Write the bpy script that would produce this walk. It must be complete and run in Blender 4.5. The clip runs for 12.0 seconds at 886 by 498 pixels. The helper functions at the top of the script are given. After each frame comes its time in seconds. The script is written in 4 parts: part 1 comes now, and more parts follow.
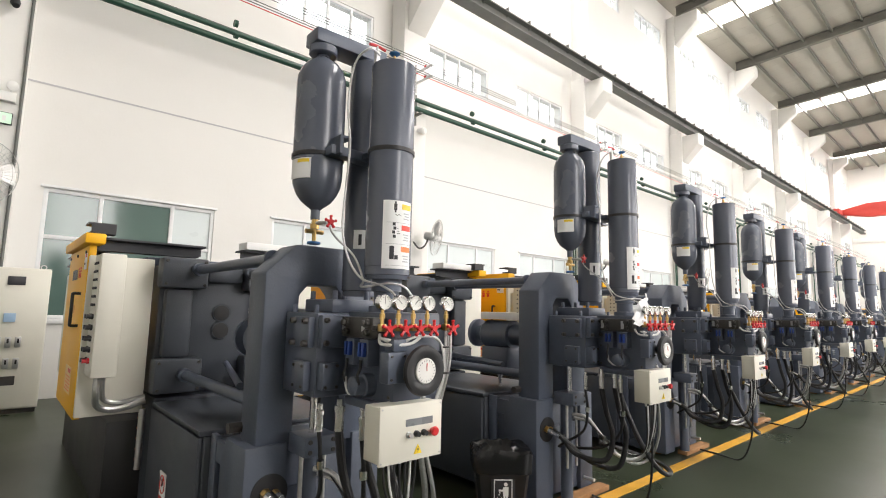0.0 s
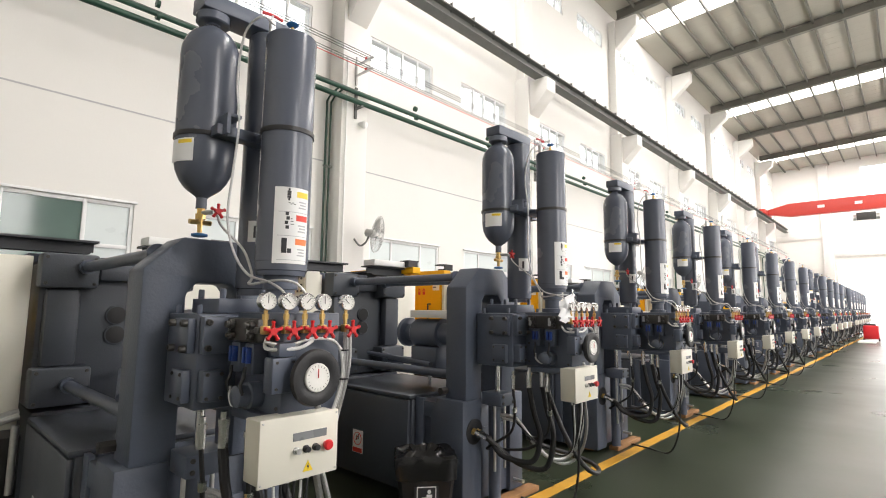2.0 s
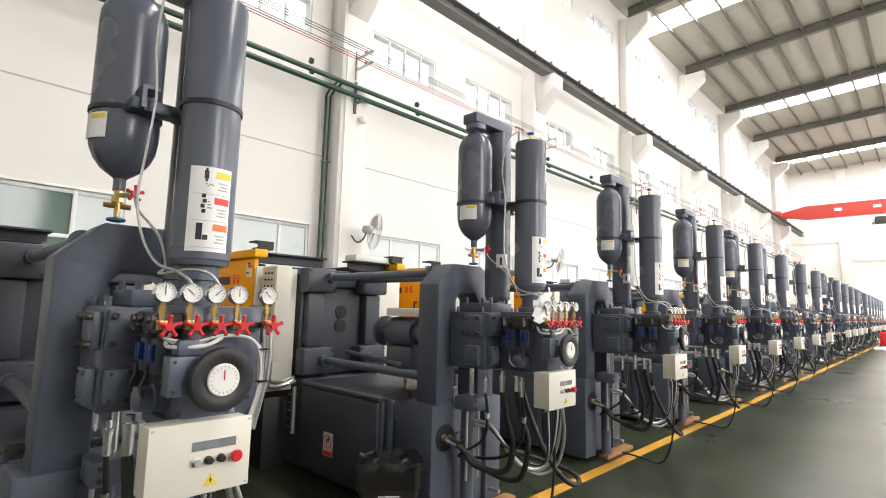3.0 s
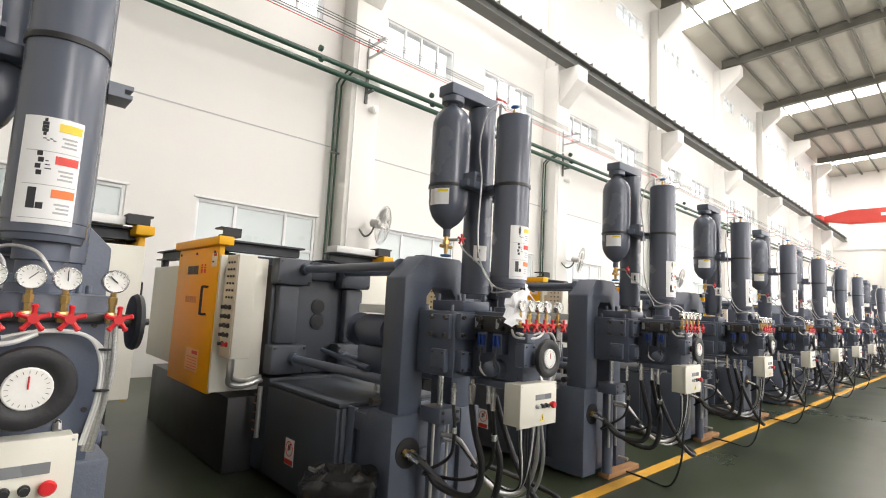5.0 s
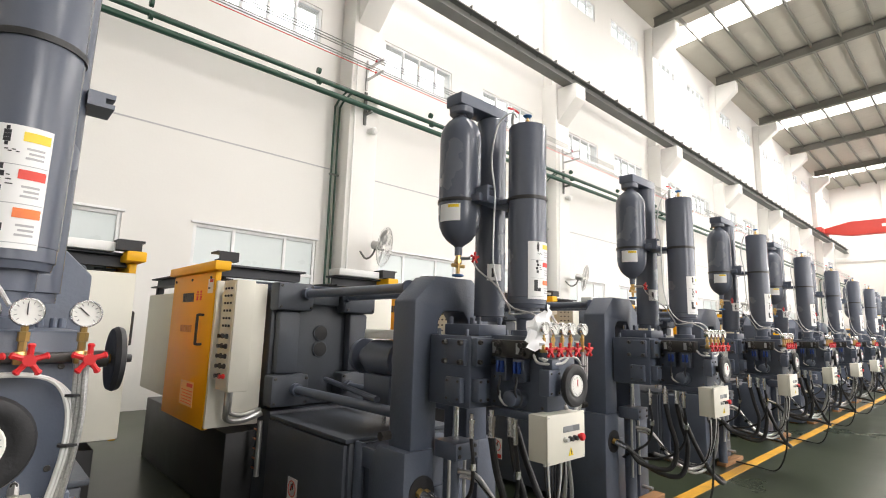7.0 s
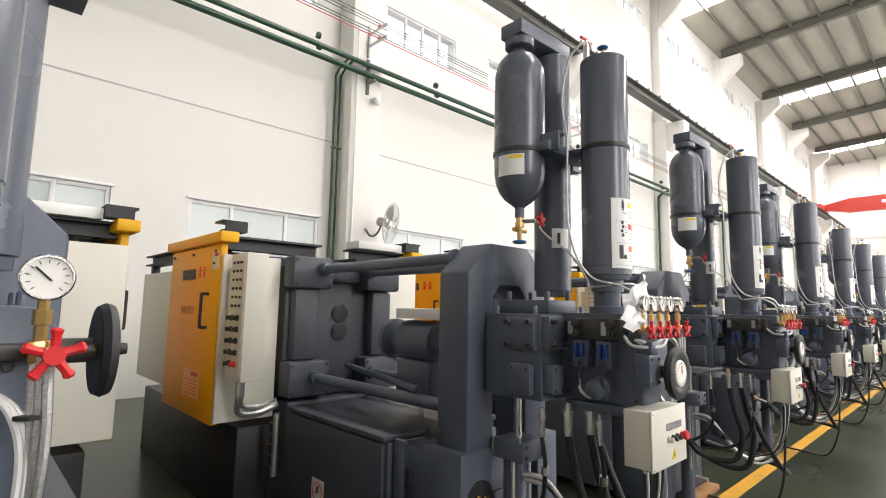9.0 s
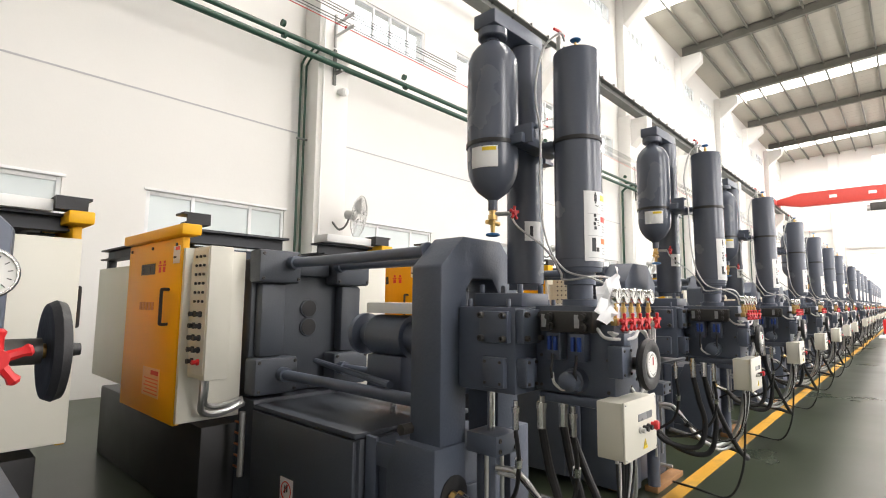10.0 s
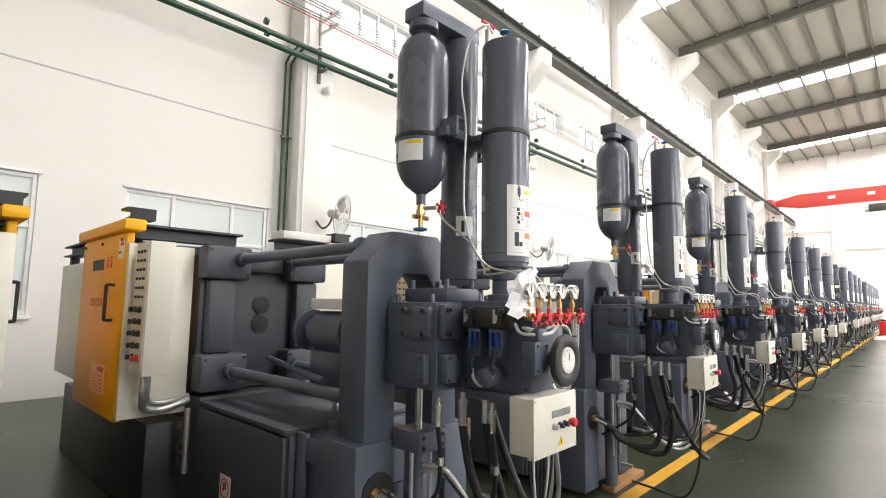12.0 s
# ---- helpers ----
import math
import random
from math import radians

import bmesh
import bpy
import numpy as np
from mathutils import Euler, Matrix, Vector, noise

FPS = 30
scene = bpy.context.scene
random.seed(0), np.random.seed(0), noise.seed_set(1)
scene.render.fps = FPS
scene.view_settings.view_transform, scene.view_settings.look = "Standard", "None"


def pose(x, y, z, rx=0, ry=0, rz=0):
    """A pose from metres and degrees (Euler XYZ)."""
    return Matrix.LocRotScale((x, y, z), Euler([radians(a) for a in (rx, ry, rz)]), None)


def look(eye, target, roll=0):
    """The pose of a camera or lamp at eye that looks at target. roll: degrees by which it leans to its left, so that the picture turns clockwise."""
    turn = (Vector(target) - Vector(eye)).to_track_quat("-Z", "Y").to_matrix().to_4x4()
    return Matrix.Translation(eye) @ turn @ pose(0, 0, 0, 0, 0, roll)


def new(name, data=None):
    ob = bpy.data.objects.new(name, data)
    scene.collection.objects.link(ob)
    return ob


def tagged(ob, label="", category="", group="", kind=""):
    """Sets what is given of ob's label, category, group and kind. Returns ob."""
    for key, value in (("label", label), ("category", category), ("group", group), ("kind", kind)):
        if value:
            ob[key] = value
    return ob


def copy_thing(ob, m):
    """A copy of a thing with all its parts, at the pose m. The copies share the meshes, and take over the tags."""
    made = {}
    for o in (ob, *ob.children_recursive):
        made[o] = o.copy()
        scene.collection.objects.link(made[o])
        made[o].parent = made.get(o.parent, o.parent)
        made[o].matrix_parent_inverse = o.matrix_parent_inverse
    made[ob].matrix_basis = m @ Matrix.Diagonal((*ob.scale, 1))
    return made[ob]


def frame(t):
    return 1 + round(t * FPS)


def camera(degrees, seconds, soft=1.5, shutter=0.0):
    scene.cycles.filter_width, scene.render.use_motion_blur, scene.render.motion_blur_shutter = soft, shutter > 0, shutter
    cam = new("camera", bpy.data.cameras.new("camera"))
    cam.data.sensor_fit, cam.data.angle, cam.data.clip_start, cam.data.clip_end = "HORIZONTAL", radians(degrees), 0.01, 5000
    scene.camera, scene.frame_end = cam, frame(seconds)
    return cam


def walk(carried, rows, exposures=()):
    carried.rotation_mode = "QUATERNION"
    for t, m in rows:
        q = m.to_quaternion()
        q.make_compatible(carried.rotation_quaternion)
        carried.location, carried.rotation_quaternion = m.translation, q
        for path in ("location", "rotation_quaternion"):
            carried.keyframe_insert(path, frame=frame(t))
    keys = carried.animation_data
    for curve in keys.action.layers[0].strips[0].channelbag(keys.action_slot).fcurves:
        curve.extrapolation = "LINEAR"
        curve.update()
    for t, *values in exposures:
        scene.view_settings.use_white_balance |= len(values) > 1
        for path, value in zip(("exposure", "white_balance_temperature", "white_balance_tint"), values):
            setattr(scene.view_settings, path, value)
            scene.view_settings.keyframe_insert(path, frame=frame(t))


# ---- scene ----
cam = camera(82.5, 12.0, soft=1.05)
METRES, EYE, TILT, LEAN, TURN = 2.85, 1.56, 0.0, 0.0, -41.6
ROWS = [
    (0.0, 0.0, 0.0, 0.0, -0.15, 6.82, -1.23),
    (0.5, 0.0184, -0.0021, -0.0011, -0.43, 6.66, -1.1),
    (1.0, 0.0371, -0.0029, -0.0022, -1.82, 6.55, -0.86),
    (1.5, 0.0575, 0.0246, -0.002, -4.96, 6.52, -0.74),
    (2.0, 0.0781, 0.0733, 0.0016, -5.68, 6.7, -0.54),
    (2.5, 0.118, 0.1084, -0.0007, -5.72, 6.72, -0.19),
    (3.0, 0.1923, 0.1497, -0.0014, -4.48, 6.65, -1.4),
    (5.0, 0.3444, 0.3087, 0.0018, -1.51, 6.36, -2.94),
    (5.5, 0.3631, 0.3082, -0.0002, -1.49, 6.33, -2.79),
    (6.0, 0.368, 0.3153, -0.0016, -1.45, 6.27, -2.46),
    (6.5, 0.3522, 0.3463, 0.0013, -1.44, 6.84, -2.14),
    (7.0, 0.3196, 0.3896, 0.0062, -1.4, 8.77, -1.62),
    (7.5, 0.3004, 0.4422, -0.0049, -1.3, 7.97, -1.24),
    (9.5, 0.1965, 0.5989, -0.0028, -2.99, 5.98, -0.52),
    (10.0, 0.1997, 0.5987, -0.0026, -5.65, 5.97, -0.55),
    (10.5, 0.21, 0.5923, -0.0019, -5.92, 5.96, -0.68),
    (11.0, 0.2397, 0.5782, -0.001, -5.72, 5.95, -0.39),
    (11.5, 0.2853, 0.5679, -0.0066, -5.64, 5.94, -0.65),
    (12.0, 0.3323, 0.5974, -0.0103, -5.49, 6.02, -0.74),
]
walk(cam, [(t, pose(0, 0, EYE, TILT, LEAN, TURN) @ pose(METRES * x, METRES * y, METRES * z, 90 + pitch, roll, yaw)) for t, x, y, z, yaw, pitch, roll in ROWS], exposures=[(0.0, 0.03), (2.0, -0.06), (3.0, 0.02), (5.0, -0.03), (7.5, -0.03), (9.5, -0.02), (10.5, 0.12), (12.0, 0.05)])

# ---- world and light ----
world = bpy.data.worlds.new("world")
scene.world = world
world.use_nodes = True
sky = world.node_tree.nodes.new("ShaderNodeTexSky")
sky.sky_type = "NISHITA"
sky.sun_disc = False
sky.sun_elevation, sky.sun_rotation = radians(50), radians(200)
world.node_tree.nodes["Background"].inputs[1].default_value = 0.15
world.node_tree.links.new(sky.outputs[0], world.node_tree.nodes["Background"].inputs[0])
sun_data = bpy.data.lights.new("sun", "SUN")
sun_data.energy, sun_data.angle, sun_data.color = 1.5, radians(12), (1, 0.96, 0.9)
new("sun", sun_data).matrix_world = look((-6, -16, 22), (0, 0, 0))

# hall: x along the machine row, y towards the long wall
X0, X1, Y0, Y1 = -7.4, 59.5, -9.2, 9.12
EAVE, SLOPE = 15.45, 0.045
BAY, COL0 = 7.5, 7.07
# the hall is laid out in bays of 7.5 units; HALL turns them into metres about the aisle
HALL_SIZE = 1.154
HALL = Matrix.Translation((-0.06, -0.077, -0.24)) @ Matrix.Diagonal((1.095, HALL_SIZE, HALL_SIZE, 1))
ROOF = Matrix.Translation((-0.06, -0.077, -0.148)) @ Matrix.Diagonal((1.095, HALL_SIZE, 1.095, 1))
COLS = [COL0 + BAY * k for k in range(-1, 8)]
STRIPS = [COL0 + 2.3 + 2 * BAY * k for k in range(0, 4)]


def area_lamp(name, eye, target, sx, sy, watts, color=(1, 1, 1)):
    d = bpy.data.lights.new(name, "AREA")
    d.shape, d.size, d.size_y, d.energy, d.color = "RECTANGLE", sx * HALL_SIZE, sy * HALL_SIZE, watts * HALL_SIZE ** 2, color
    ob = new(name, d)
    ob.matrix_world = look(HALL @ Vector(eye), HALL @ Vector(target))
    return ob


POWER, WARM = 0.93, (1.0, 0.945, 0.91)
for sx in STRIPS:
    area_lamp("skylight_daylight", (sx, 0, 14.68), (sx, 0, 0), 1.5, 17, 1900 * POWER, WARM)
for k in range(-1, 7):
    sx = COL0 + BAY * (k + 0.5) - 0.5
    area_lamp("window_daylight", (sx, Y0 + 0.1, 6.0), (sx, 9, 4.5), 2.6, 6.0, 620 * POWER, WARM)
area_lamp("door_daylight", (X1 - 0.2, 0.5, 2.9), (0, 0.5, 2.0), 8.0, 5.5, 380 * POWER, WARM)

# ---- materials ----


def material(name, color, rough=0.5, metal=0.0, var=0.12, scale=6.0, bump=0.0, fine=90.0, spec=0.5, dirt=None, dirt_amount=0.0, coat=0.0):
    m = bpy.data.materials.new(name)
    m.use_nodes = True
    nt = m.node_tree
    b = nt.nodes["Principled BSDF"]
    b.inputs["Roughness"].default_value = rough
    b.inputs["Metallic"].default_value = metal
    b.inputs["Specular IOR Level"].default_value = spec
    b.inputs["Coat Weight"].default_value = coat
    tc = nt.nodes.new("ShaderNodeTexCoord")
    n1 = nt.nodes.new("ShaderNodeTexNoise")
    n1.inputs["Scale"].default_value, n1.inputs["Detail"].default_value = scale, 5
    n2 = nt.nodes.new("ShaderNodeTexNoise")
    n2.inputs["Scale"].default_value, n2.inputs["Detail"].default_value = fine, 3
    for n in (n1, n2):
        nt.links.new(tc.outputs["Object"], n.inputs["Vector"])
    mix = nt.nodes.new("ShaderNodeMix")
    mix.data_type = "RGBA"
    mix.inputs[6].default_value = (*[c * (1 - var) for c in color], 1)
    mix.inputs[7].default_value = (*[min(1, c * (1 + var)) for c in color], 1)
    add = nt.nodes.new("ShaderNodeMath")
    add.operation = "MULTIPLY_ADD"
    add.inputs[1].default_value = 0.35
    nt.links.new(n2.outputs["Fac"], add.inputs[0])
    sub = nt.nodes.new("ShaderNodeMath")
    sub.operation = "MULTIPLY_ADD"
    sub.inputs[1].default_value, sub.inputs[2].default_value = 1.2, -0.28
    nt.links.new(n1.outputs["Fac"], sub.inputs[0])
    nt.links.new(sub.outputs[0], add.inputs[2])
    nt.links.new(add.outputs[0], mix.inputs[0])
    out = mix.outputs[2]
    if dirt:
        n3 = nt.nodes.new("ShaderNodeTexNoise")
        n3.inputs["Scale"].default_value, n3.inputs["Detail"].default_value, n3.inputs["Roughness"].default_value = scale * 0.4, 8, 0.7
        nt.links.new(tc.outputs["Object"], n3.inputs["Vector"])
        ramp = nt.nodes.new("ShaderNodeMapRange")
        ramp.inputs[1].default_value, ramp.inputs[2].default_value, ramp.inputs[4].default_value = 0.52, 0.72, dirt_amount
        nt.links.new(n3.outputs["Fac"], ramp.inputs[0])
        mx = nt.nodes.new("ShaderNodeMix")
        mx.data_type = "RGBA"
        mx.inputs[7].default_value = (*dirt, 1)
        nt.links.new(ramp.outputs[0], mx.inputs[0])
        nt.links.new(out, mx.inputs[6])
        out = mx.outputs[2]
    nt.links.new(out, b.inputs["Base Color"])
    rr = nt.nodes.new("ShaderNodeMapRange")
    rr.inputs[3].default_value, rr.inputs[4].default_value = max(0.02, rough - 0.1), min(1, rough + 0.1)
    nt.links.new(n1.outputs["Fac"], rr.inputs[0])
    nt.links.new(rr.outputs[0], b.inputs["Roughness"])
    if bump:
        bp = nt.nodes.new("ShaderNodeBump")
        bp.inputs["Strength"].default_value, bp.inputs["Distance"].default_value = bump, 0.004
        nt.links.new(n2.outputs["Fac"], bp.inputs["Height"])
        nt.links.new(bp.outputs[0], b.inputs["Normal"])
    return m


def glowing(name, color, strength):
    m = bpy.data.materials.new(name)
    m.use_nodes = True
    b = m.node_tree.nodes["Principled BSDF"]
    b.inputs["Base Color"].default_value = (0.8, 0.8, 0.8, 1)
    b.inputs["Emission Color"].default_value = (*color, 1)
    b.inputs["Emission Strength"].default_value = strength
    return m


GREY = material("machine_grey_paint", (0.096, 0.114, 0.156), 0.36, var=0.12, scale=5, bump=0.12, fine=140, dirt=(0.05, 0.05, 0.052), dirt_amount=0.35)
CAST = material("rough_cast_grey_paint", (0.086, 0.103, 0.141), 0.44, var=0.16, scale=4, bump=0.4, fine=70, dirt=(0.045, 0.044, 0.043), dirt_amount=0.5)
BASEP = material("dusty_dark_base_paint", (0.062, 0.071, 0.088), 0.46, var=0.2, scale=3, bump=0.3, fine=80, dirt=(0.06, 0.052, 0.042), dirt_amount=0.45)
TANK = material("satin_tank_paint", (0.102, 0.115, 0.149), 0.25, var=0.07, scale=3, bump=0.05, fine=160)
BLACK = material("black_rubber", (0.016, 0.016, 0.018), 0.5, var=0.2, scale=20, bump=0.2)
DARK = material("dark_oily_steel", (0.06, 0.056, 0.052), 0.4, metal=0.3, var=0.3, scale=12)
BEIGE = material("cream_powder_coat", (0.72, 0.70, 0.61), 0.42, var=0.03, scale=3, bump=0.06, fine=220, dirt=(0.6, 0.57, 0.48), dirt_amount=0.25)
YELLOW = material("amber_enamel", (0.87, 0.46, 0.012), 0.42, spec=0.3, var=0.05, scale=2, bump=0.03)
WHITE = material("white_enamel", (0.82, 0.82, 0.80), 0.4, var=0.02)
PAPER = material("white_sticker", (0.84, 0.84, 0.83), 0.45, var=0.02)
INK = material("printed_black", (0.03, 0.03, 0.035), 0.5)
FAINT = material("printed_grey", (0.45, 0.45, 0.46), 0.5)
ORANGE = material("printed_orange", (0.85, 0.2, 0.04), 0.45)
REDINK = material("printed_red", (0.72, 0.05, 0.03), 0.45)
YELINK = material("printed_yellow", (0.85, 0.62, 0.03), 0.45)
RED = material("red_plastic", (0.62, 0.02, 0.025), 0.35, var=0.08)
BLUE = material("blue_plastic", (0.02, 0.06, 0.3), 0.35)
TEAL = material("blue_handwheel_enamel", (0.015, 0.12, 0.32), 0.4)
BRASS = material("brass", (0.62, 0.42, 0.16), 0.3, metal=1.0)
CHROME = material("bright_steel", (0.72, 0.72, 0.72), 0.22, metal=1.0)
ZINC = material("galvanised_fitting", (0.55, 0.55, 0.54), 0.38, metal=0.9, var=0.15, scale=30)
BRAID = material("braided_steel_hose", (0.55, 0.55, 0.55), 0.35, metal=0.85, var=0.35, scale=160, bump=0.5, fine=420)
TUBE = material("white_plastic_tube", (0.7, 0.7, 0.69), 0.35, var=0.05)
DIAL = material("dial_white", (0.82, 0.81, 0.77), 0.35)
COPPER = material("copper_tube", (0.6, 0.22, 0.1), 0.4, metal=0.8)
OCHRE = material("printed_ochre", (0.62, 0.27, 0.02), 0.45)
PALEAMBER = material("faded_amber_print", (0.86, 0.60, 0.27), 0.5)
SUMP = material("black_sump_paint", (0.02, 0.02, 0.021), 0.5, var=0.25, scale=3, dirt=(0.035, 0.03, 0.024), dirt_amount=0.4)
SCREEN = material("grey_display", (0.2, 0.21, 0.22), 0.25)
WALL = material("white_plaster", (0.77, 0.76, 0.73), 0.85, var=0.02, scale=0.7, bump=0.25, fine=30, dirt=(0.70, 0.68, 0.63), dirt_amount=0.28)
FLOOR = material("green_grey_floor_paint", (0.034, 0.043, 0.025), 0.3, var=0.25, scale=0.6, bump=0.06, fine=40, spec=0.3, dirt=(0.056, 0.060, 0.046), dirt_amount=0.35)
LINE = material("worn_line_paint", (0.62, 0.33, 0.03), 0.55, var=0.12, scale=5, dirt=(0.22, 0.16, 0.06), dirt_amount=0.6)
STEEL = material("crane_rail_paint", (0.135, 0.14, 0.13), 0.55, var=0.2, scale=2, dirt=(0.06, 0.055, 0.05), dirt_amount=0.4)
RAIL = material("dark_rail_paint", (0.03, 0.033, 0.04), 0.5, var=0.15, scale=6)
RAFTER = material("rafter_grey_paint", (0.15, 0.145, 0.125), 0.6, var=0.08)
SHEET = material("roof_sheet", (0.46, 0.44, 0.38), 0.65, var=0.05, scale=1.2)
GREEN = material("green_pipe_paint", (0.012, 0.055, 0.033), 0.42, var=0.12)
CRANE = material("crane_red_paint", (0.62, 0.06, 0.045), 0.45, var=0.06)
ALU = material("white_aluminium_frame", (0.75, 0.76, 0.76), 0.4)
WOOD = material("wood_packing", (0.33, 0.17, 0.07), 0.7, var=0.3, scale=14)
BAG = material("black_bin_bag", (0.012, 0.012, 0.013), 0.22, var=0.2)
FILM = material("clear_plastic_film", (0.8, 0.81, 0.82), 0.2, var=0.04)
SKYLIGHT = glowing("translucent_skylight", (1.0, 0.98, 0.95), 5.0)
DAY = glowing("daylit_backdrop", (0.97, 0.99, 1.0), 1.6)
EXIT = glowing("exit_sign_green", (0.02, 0.5, 0.12), 0.5)
GLASS = bpy.data.materials.new("window_glass")
GLASS.use_nodes = True
_b = GLASS.node_tree.nodes["Principled BSDF"]
_b.inputs["Transmission Weight"].default_value, _b.inputs["Roughness"].default_value = 1.0, 0.02
_b.inputs["Base Color"].default_value = (0.97, 0.98, 0.98, 1)
FROST = material("frosted_window_film", (0.62, 0.68, 0.68), 0.3, var=0.05, scale=1.0)
DIMGLASS = material("dark_office_glass", (0.10, 0.16, 0.14), 0.1, var=0.2, scale=0.8)

# ---- mesh helpers ----
ORIGIN = Vector((0, 0, 0))
LAYOUT = HALL


def finish(name, bm, mat, smooth=35):
    bmesh.ops.remove_doubles(bm, verts=bm.verts, dist=1e-5)
    me = bpy.data.meshes.new(name)
    if smooth:
        lim = radians(smooth)
        for f in bm.faces:
            f.smooth = True
        for e in bm.edges:
            if len(e.link_faces) != 2 or e.calc_face_angle(0) > lim:
                e.smooth = False
    bm.to_mesh(me)
    bm.free()
    mats = mat if isinstance(mat, (list, tuple)) else [mat]
    for m in mats:
        me.materials.append(m)
    return me


def part(name, bm, mat, parent, label=""):
    bm.transform(Matrix.Translation(-(LAYOUT @ ORIGIN)) @ LAYOUT)
    ob = new(name, finish(name, bm, mat))
    ob.parent = parent
    if label:
        tagged(ob, label)
    return ob


def thing(name, bm, mat, label, category, group="", kind=""):
    bm.transform(LAYOUT)
    return tagged(new(name, finish(name, bm, mat)), label, category, group, kind)


def root(name, at, label, category, group=""):
    ob = new(name)
    ob.empty_display_size = 0.1
    ob.location = LAYOUT @ Vector(at)
    return tagged(ob, label, category, group)


def box(bm, x0, x1, y0, y1, z0, z1, bevel=0.0, mi=0, turn=None):
    r = bmesh.ops.create_cube(bm, size=1.0)
    vs = r["verts"]
    for v in vs:
        v.co = Vector((x0 + (v.co.x + 0.5) * (x1 - x0), y0 + (v.co.y + 0.5) * (y1 - y0), z0 + (v.co.z + 0.5) * (z1 - z0)))
    if turn:
        c = Vector(((x0 + x1) / 2, (y0 + y1) / 2, (z0 + z1) / 2))
        bmesh.ops.rotate(bm, cent=c, matrix=turn, verts=vs)
    fs = {f for v in vs for f in v.link_faces}
    for f in fs:
        f.material_index = mi
    if bevel:
        es = list({e for v in vs for e in v.link_edges})
        bmesh.ops.bevel(bm, geom=es, offset=bevel, segments=2, affect="EDGES", profile=0.5, material=mi)
    return bm


def B(*a, **k):
    return box(bmesh.new(), *a, **k)


def revolve(bm, p0, p1, profile, n=24, mi=0):
    """Turns (distance along p0 to p1, radius) pairs about that axis, with closed ends."""
    p0, p1 = Vector(p0), Vector(p1)
    d = (p1 - p0).normalized()
    u = d.orthogonal().normalized()
    w = d.cross(u)
    rings = []
    for s, r in profile:
        rings.append([bm.verts.new(p0 + d * s + (u * math.cos(a) + w * math.sin(a)) * max(r, 1e-4)) for a in [2 * math.pi * i / n for i in range(n)]])
    fs = []
    for a, b in zip(rings, rings[1:]):
        for i in range(n):
            fs.append(bm.faces.new((a[i], a[(i + 1) % n], b[(i + 1) % n], b[i])))
    fs.append(bm.faces.new(rings[0][::-1]))
    fs.append(bm.faces.new(rings[-1]))
    for f in fs:
        f.material_index = mi
    return bm


def rod(bm, p0, p1, r, n=16, mi=0, bevel=0.0):
    L = (Vector(p1) - Vector(p0)).length
    prof = [(0, r - bevel), (bevel, r), (L - bevel, r), (L, r - bevel)] if bevel else [(0, r), (L, r)]
    return revolve(bm, p0, p1, prof, n, mi)


def R(*a, **k):
    return rod(bmesh.new(), *a, **k)


def smooth_path(pts, k=6):
    P = [Vector(p) for p in pts]
    P = [2 * P[0] - P[1]] + P + [2 * P[-1] - P[-2]]
    out = []
    for i in range(1, len(P) - 2):
        for j in range(k):
            t = j / k
            a, b, c, d = P[i - 1], P[i], P[i + 1], P[i + 2]
            out.append(0.5 * (2 * b + (c - a) * t + (2 * a - 5 * b + 4 * c - d) * t * t + (3 * b - a - 3 * c + d) * t ** 3))
    out.append(P[-2])
    return out


def tube(bm, pts, r, n=8, k=6, mi=0):
    P = smooth_path(pts, k)
    rings = []
    u = None
    for i, p in enumerate(P):
        d = (P[min(i + 1, len(P) - 1)] - P[max(i - 1, 0)]).normalized()
        u = d.orthogonal().normalized() if u is None else (u - d * u.dot(d)).normalized()
        w = d.cross(u)
        rings.append([bm.verts.new(p + (u * math.cos(a) + w * math.sin(a)) * r) for a in [2 * math.pi * q / n for q in range(n)]])
    for a, b in zip(rings, rings[1:]):
        for i in range(n):
            bm.faces.new((a[i], a[(i + 1) % n], b[(i + 1) % n], b[i])).material_index = mi
    bm.faces.new(rings[0][::-1])
    bm.faces.new(rings[-1])
    return bm


def U(*a, **k):
    return tube(bmesh.new(), *a, **k)


def prism(bm, poly, axis, a0, a1, bevel=0.0):
    """Extrudes a closed polygon in the two other axes along axis."""
    def at(p, s):
        return {"x": (s, p[0], p[1]), "y": (p[0], s, p[1]), "z": (p[0], p[1], s)}[axis]
    lo = [bm.verts.new(at(p, a0)) for p in poly]
    hi = [bm.verts.new(at(p, a1)) for p in poly]
    n = len(poly)
    fs = [bm.faces.new(lo), bm.faces.new(hi[::-1])]
    for i in range(n):
        fs.append(bm.faces.new((lo[i], hi[i], hi[(i + 1) % n], lo[(i + 1) % n])))
    bmesh.ops.recalc_face_normals(bm, faces=fs)
    if bevel:
        es = list({e for f in fs for e in f.edges})
        bmesh.ops.bevel(bm, geom=es, offset=bevel, segments=2, affect="EDGES", profile=0.5)
    return bm


def P(*a, **k):
    return prism(bmesh.new(), *a, **k)


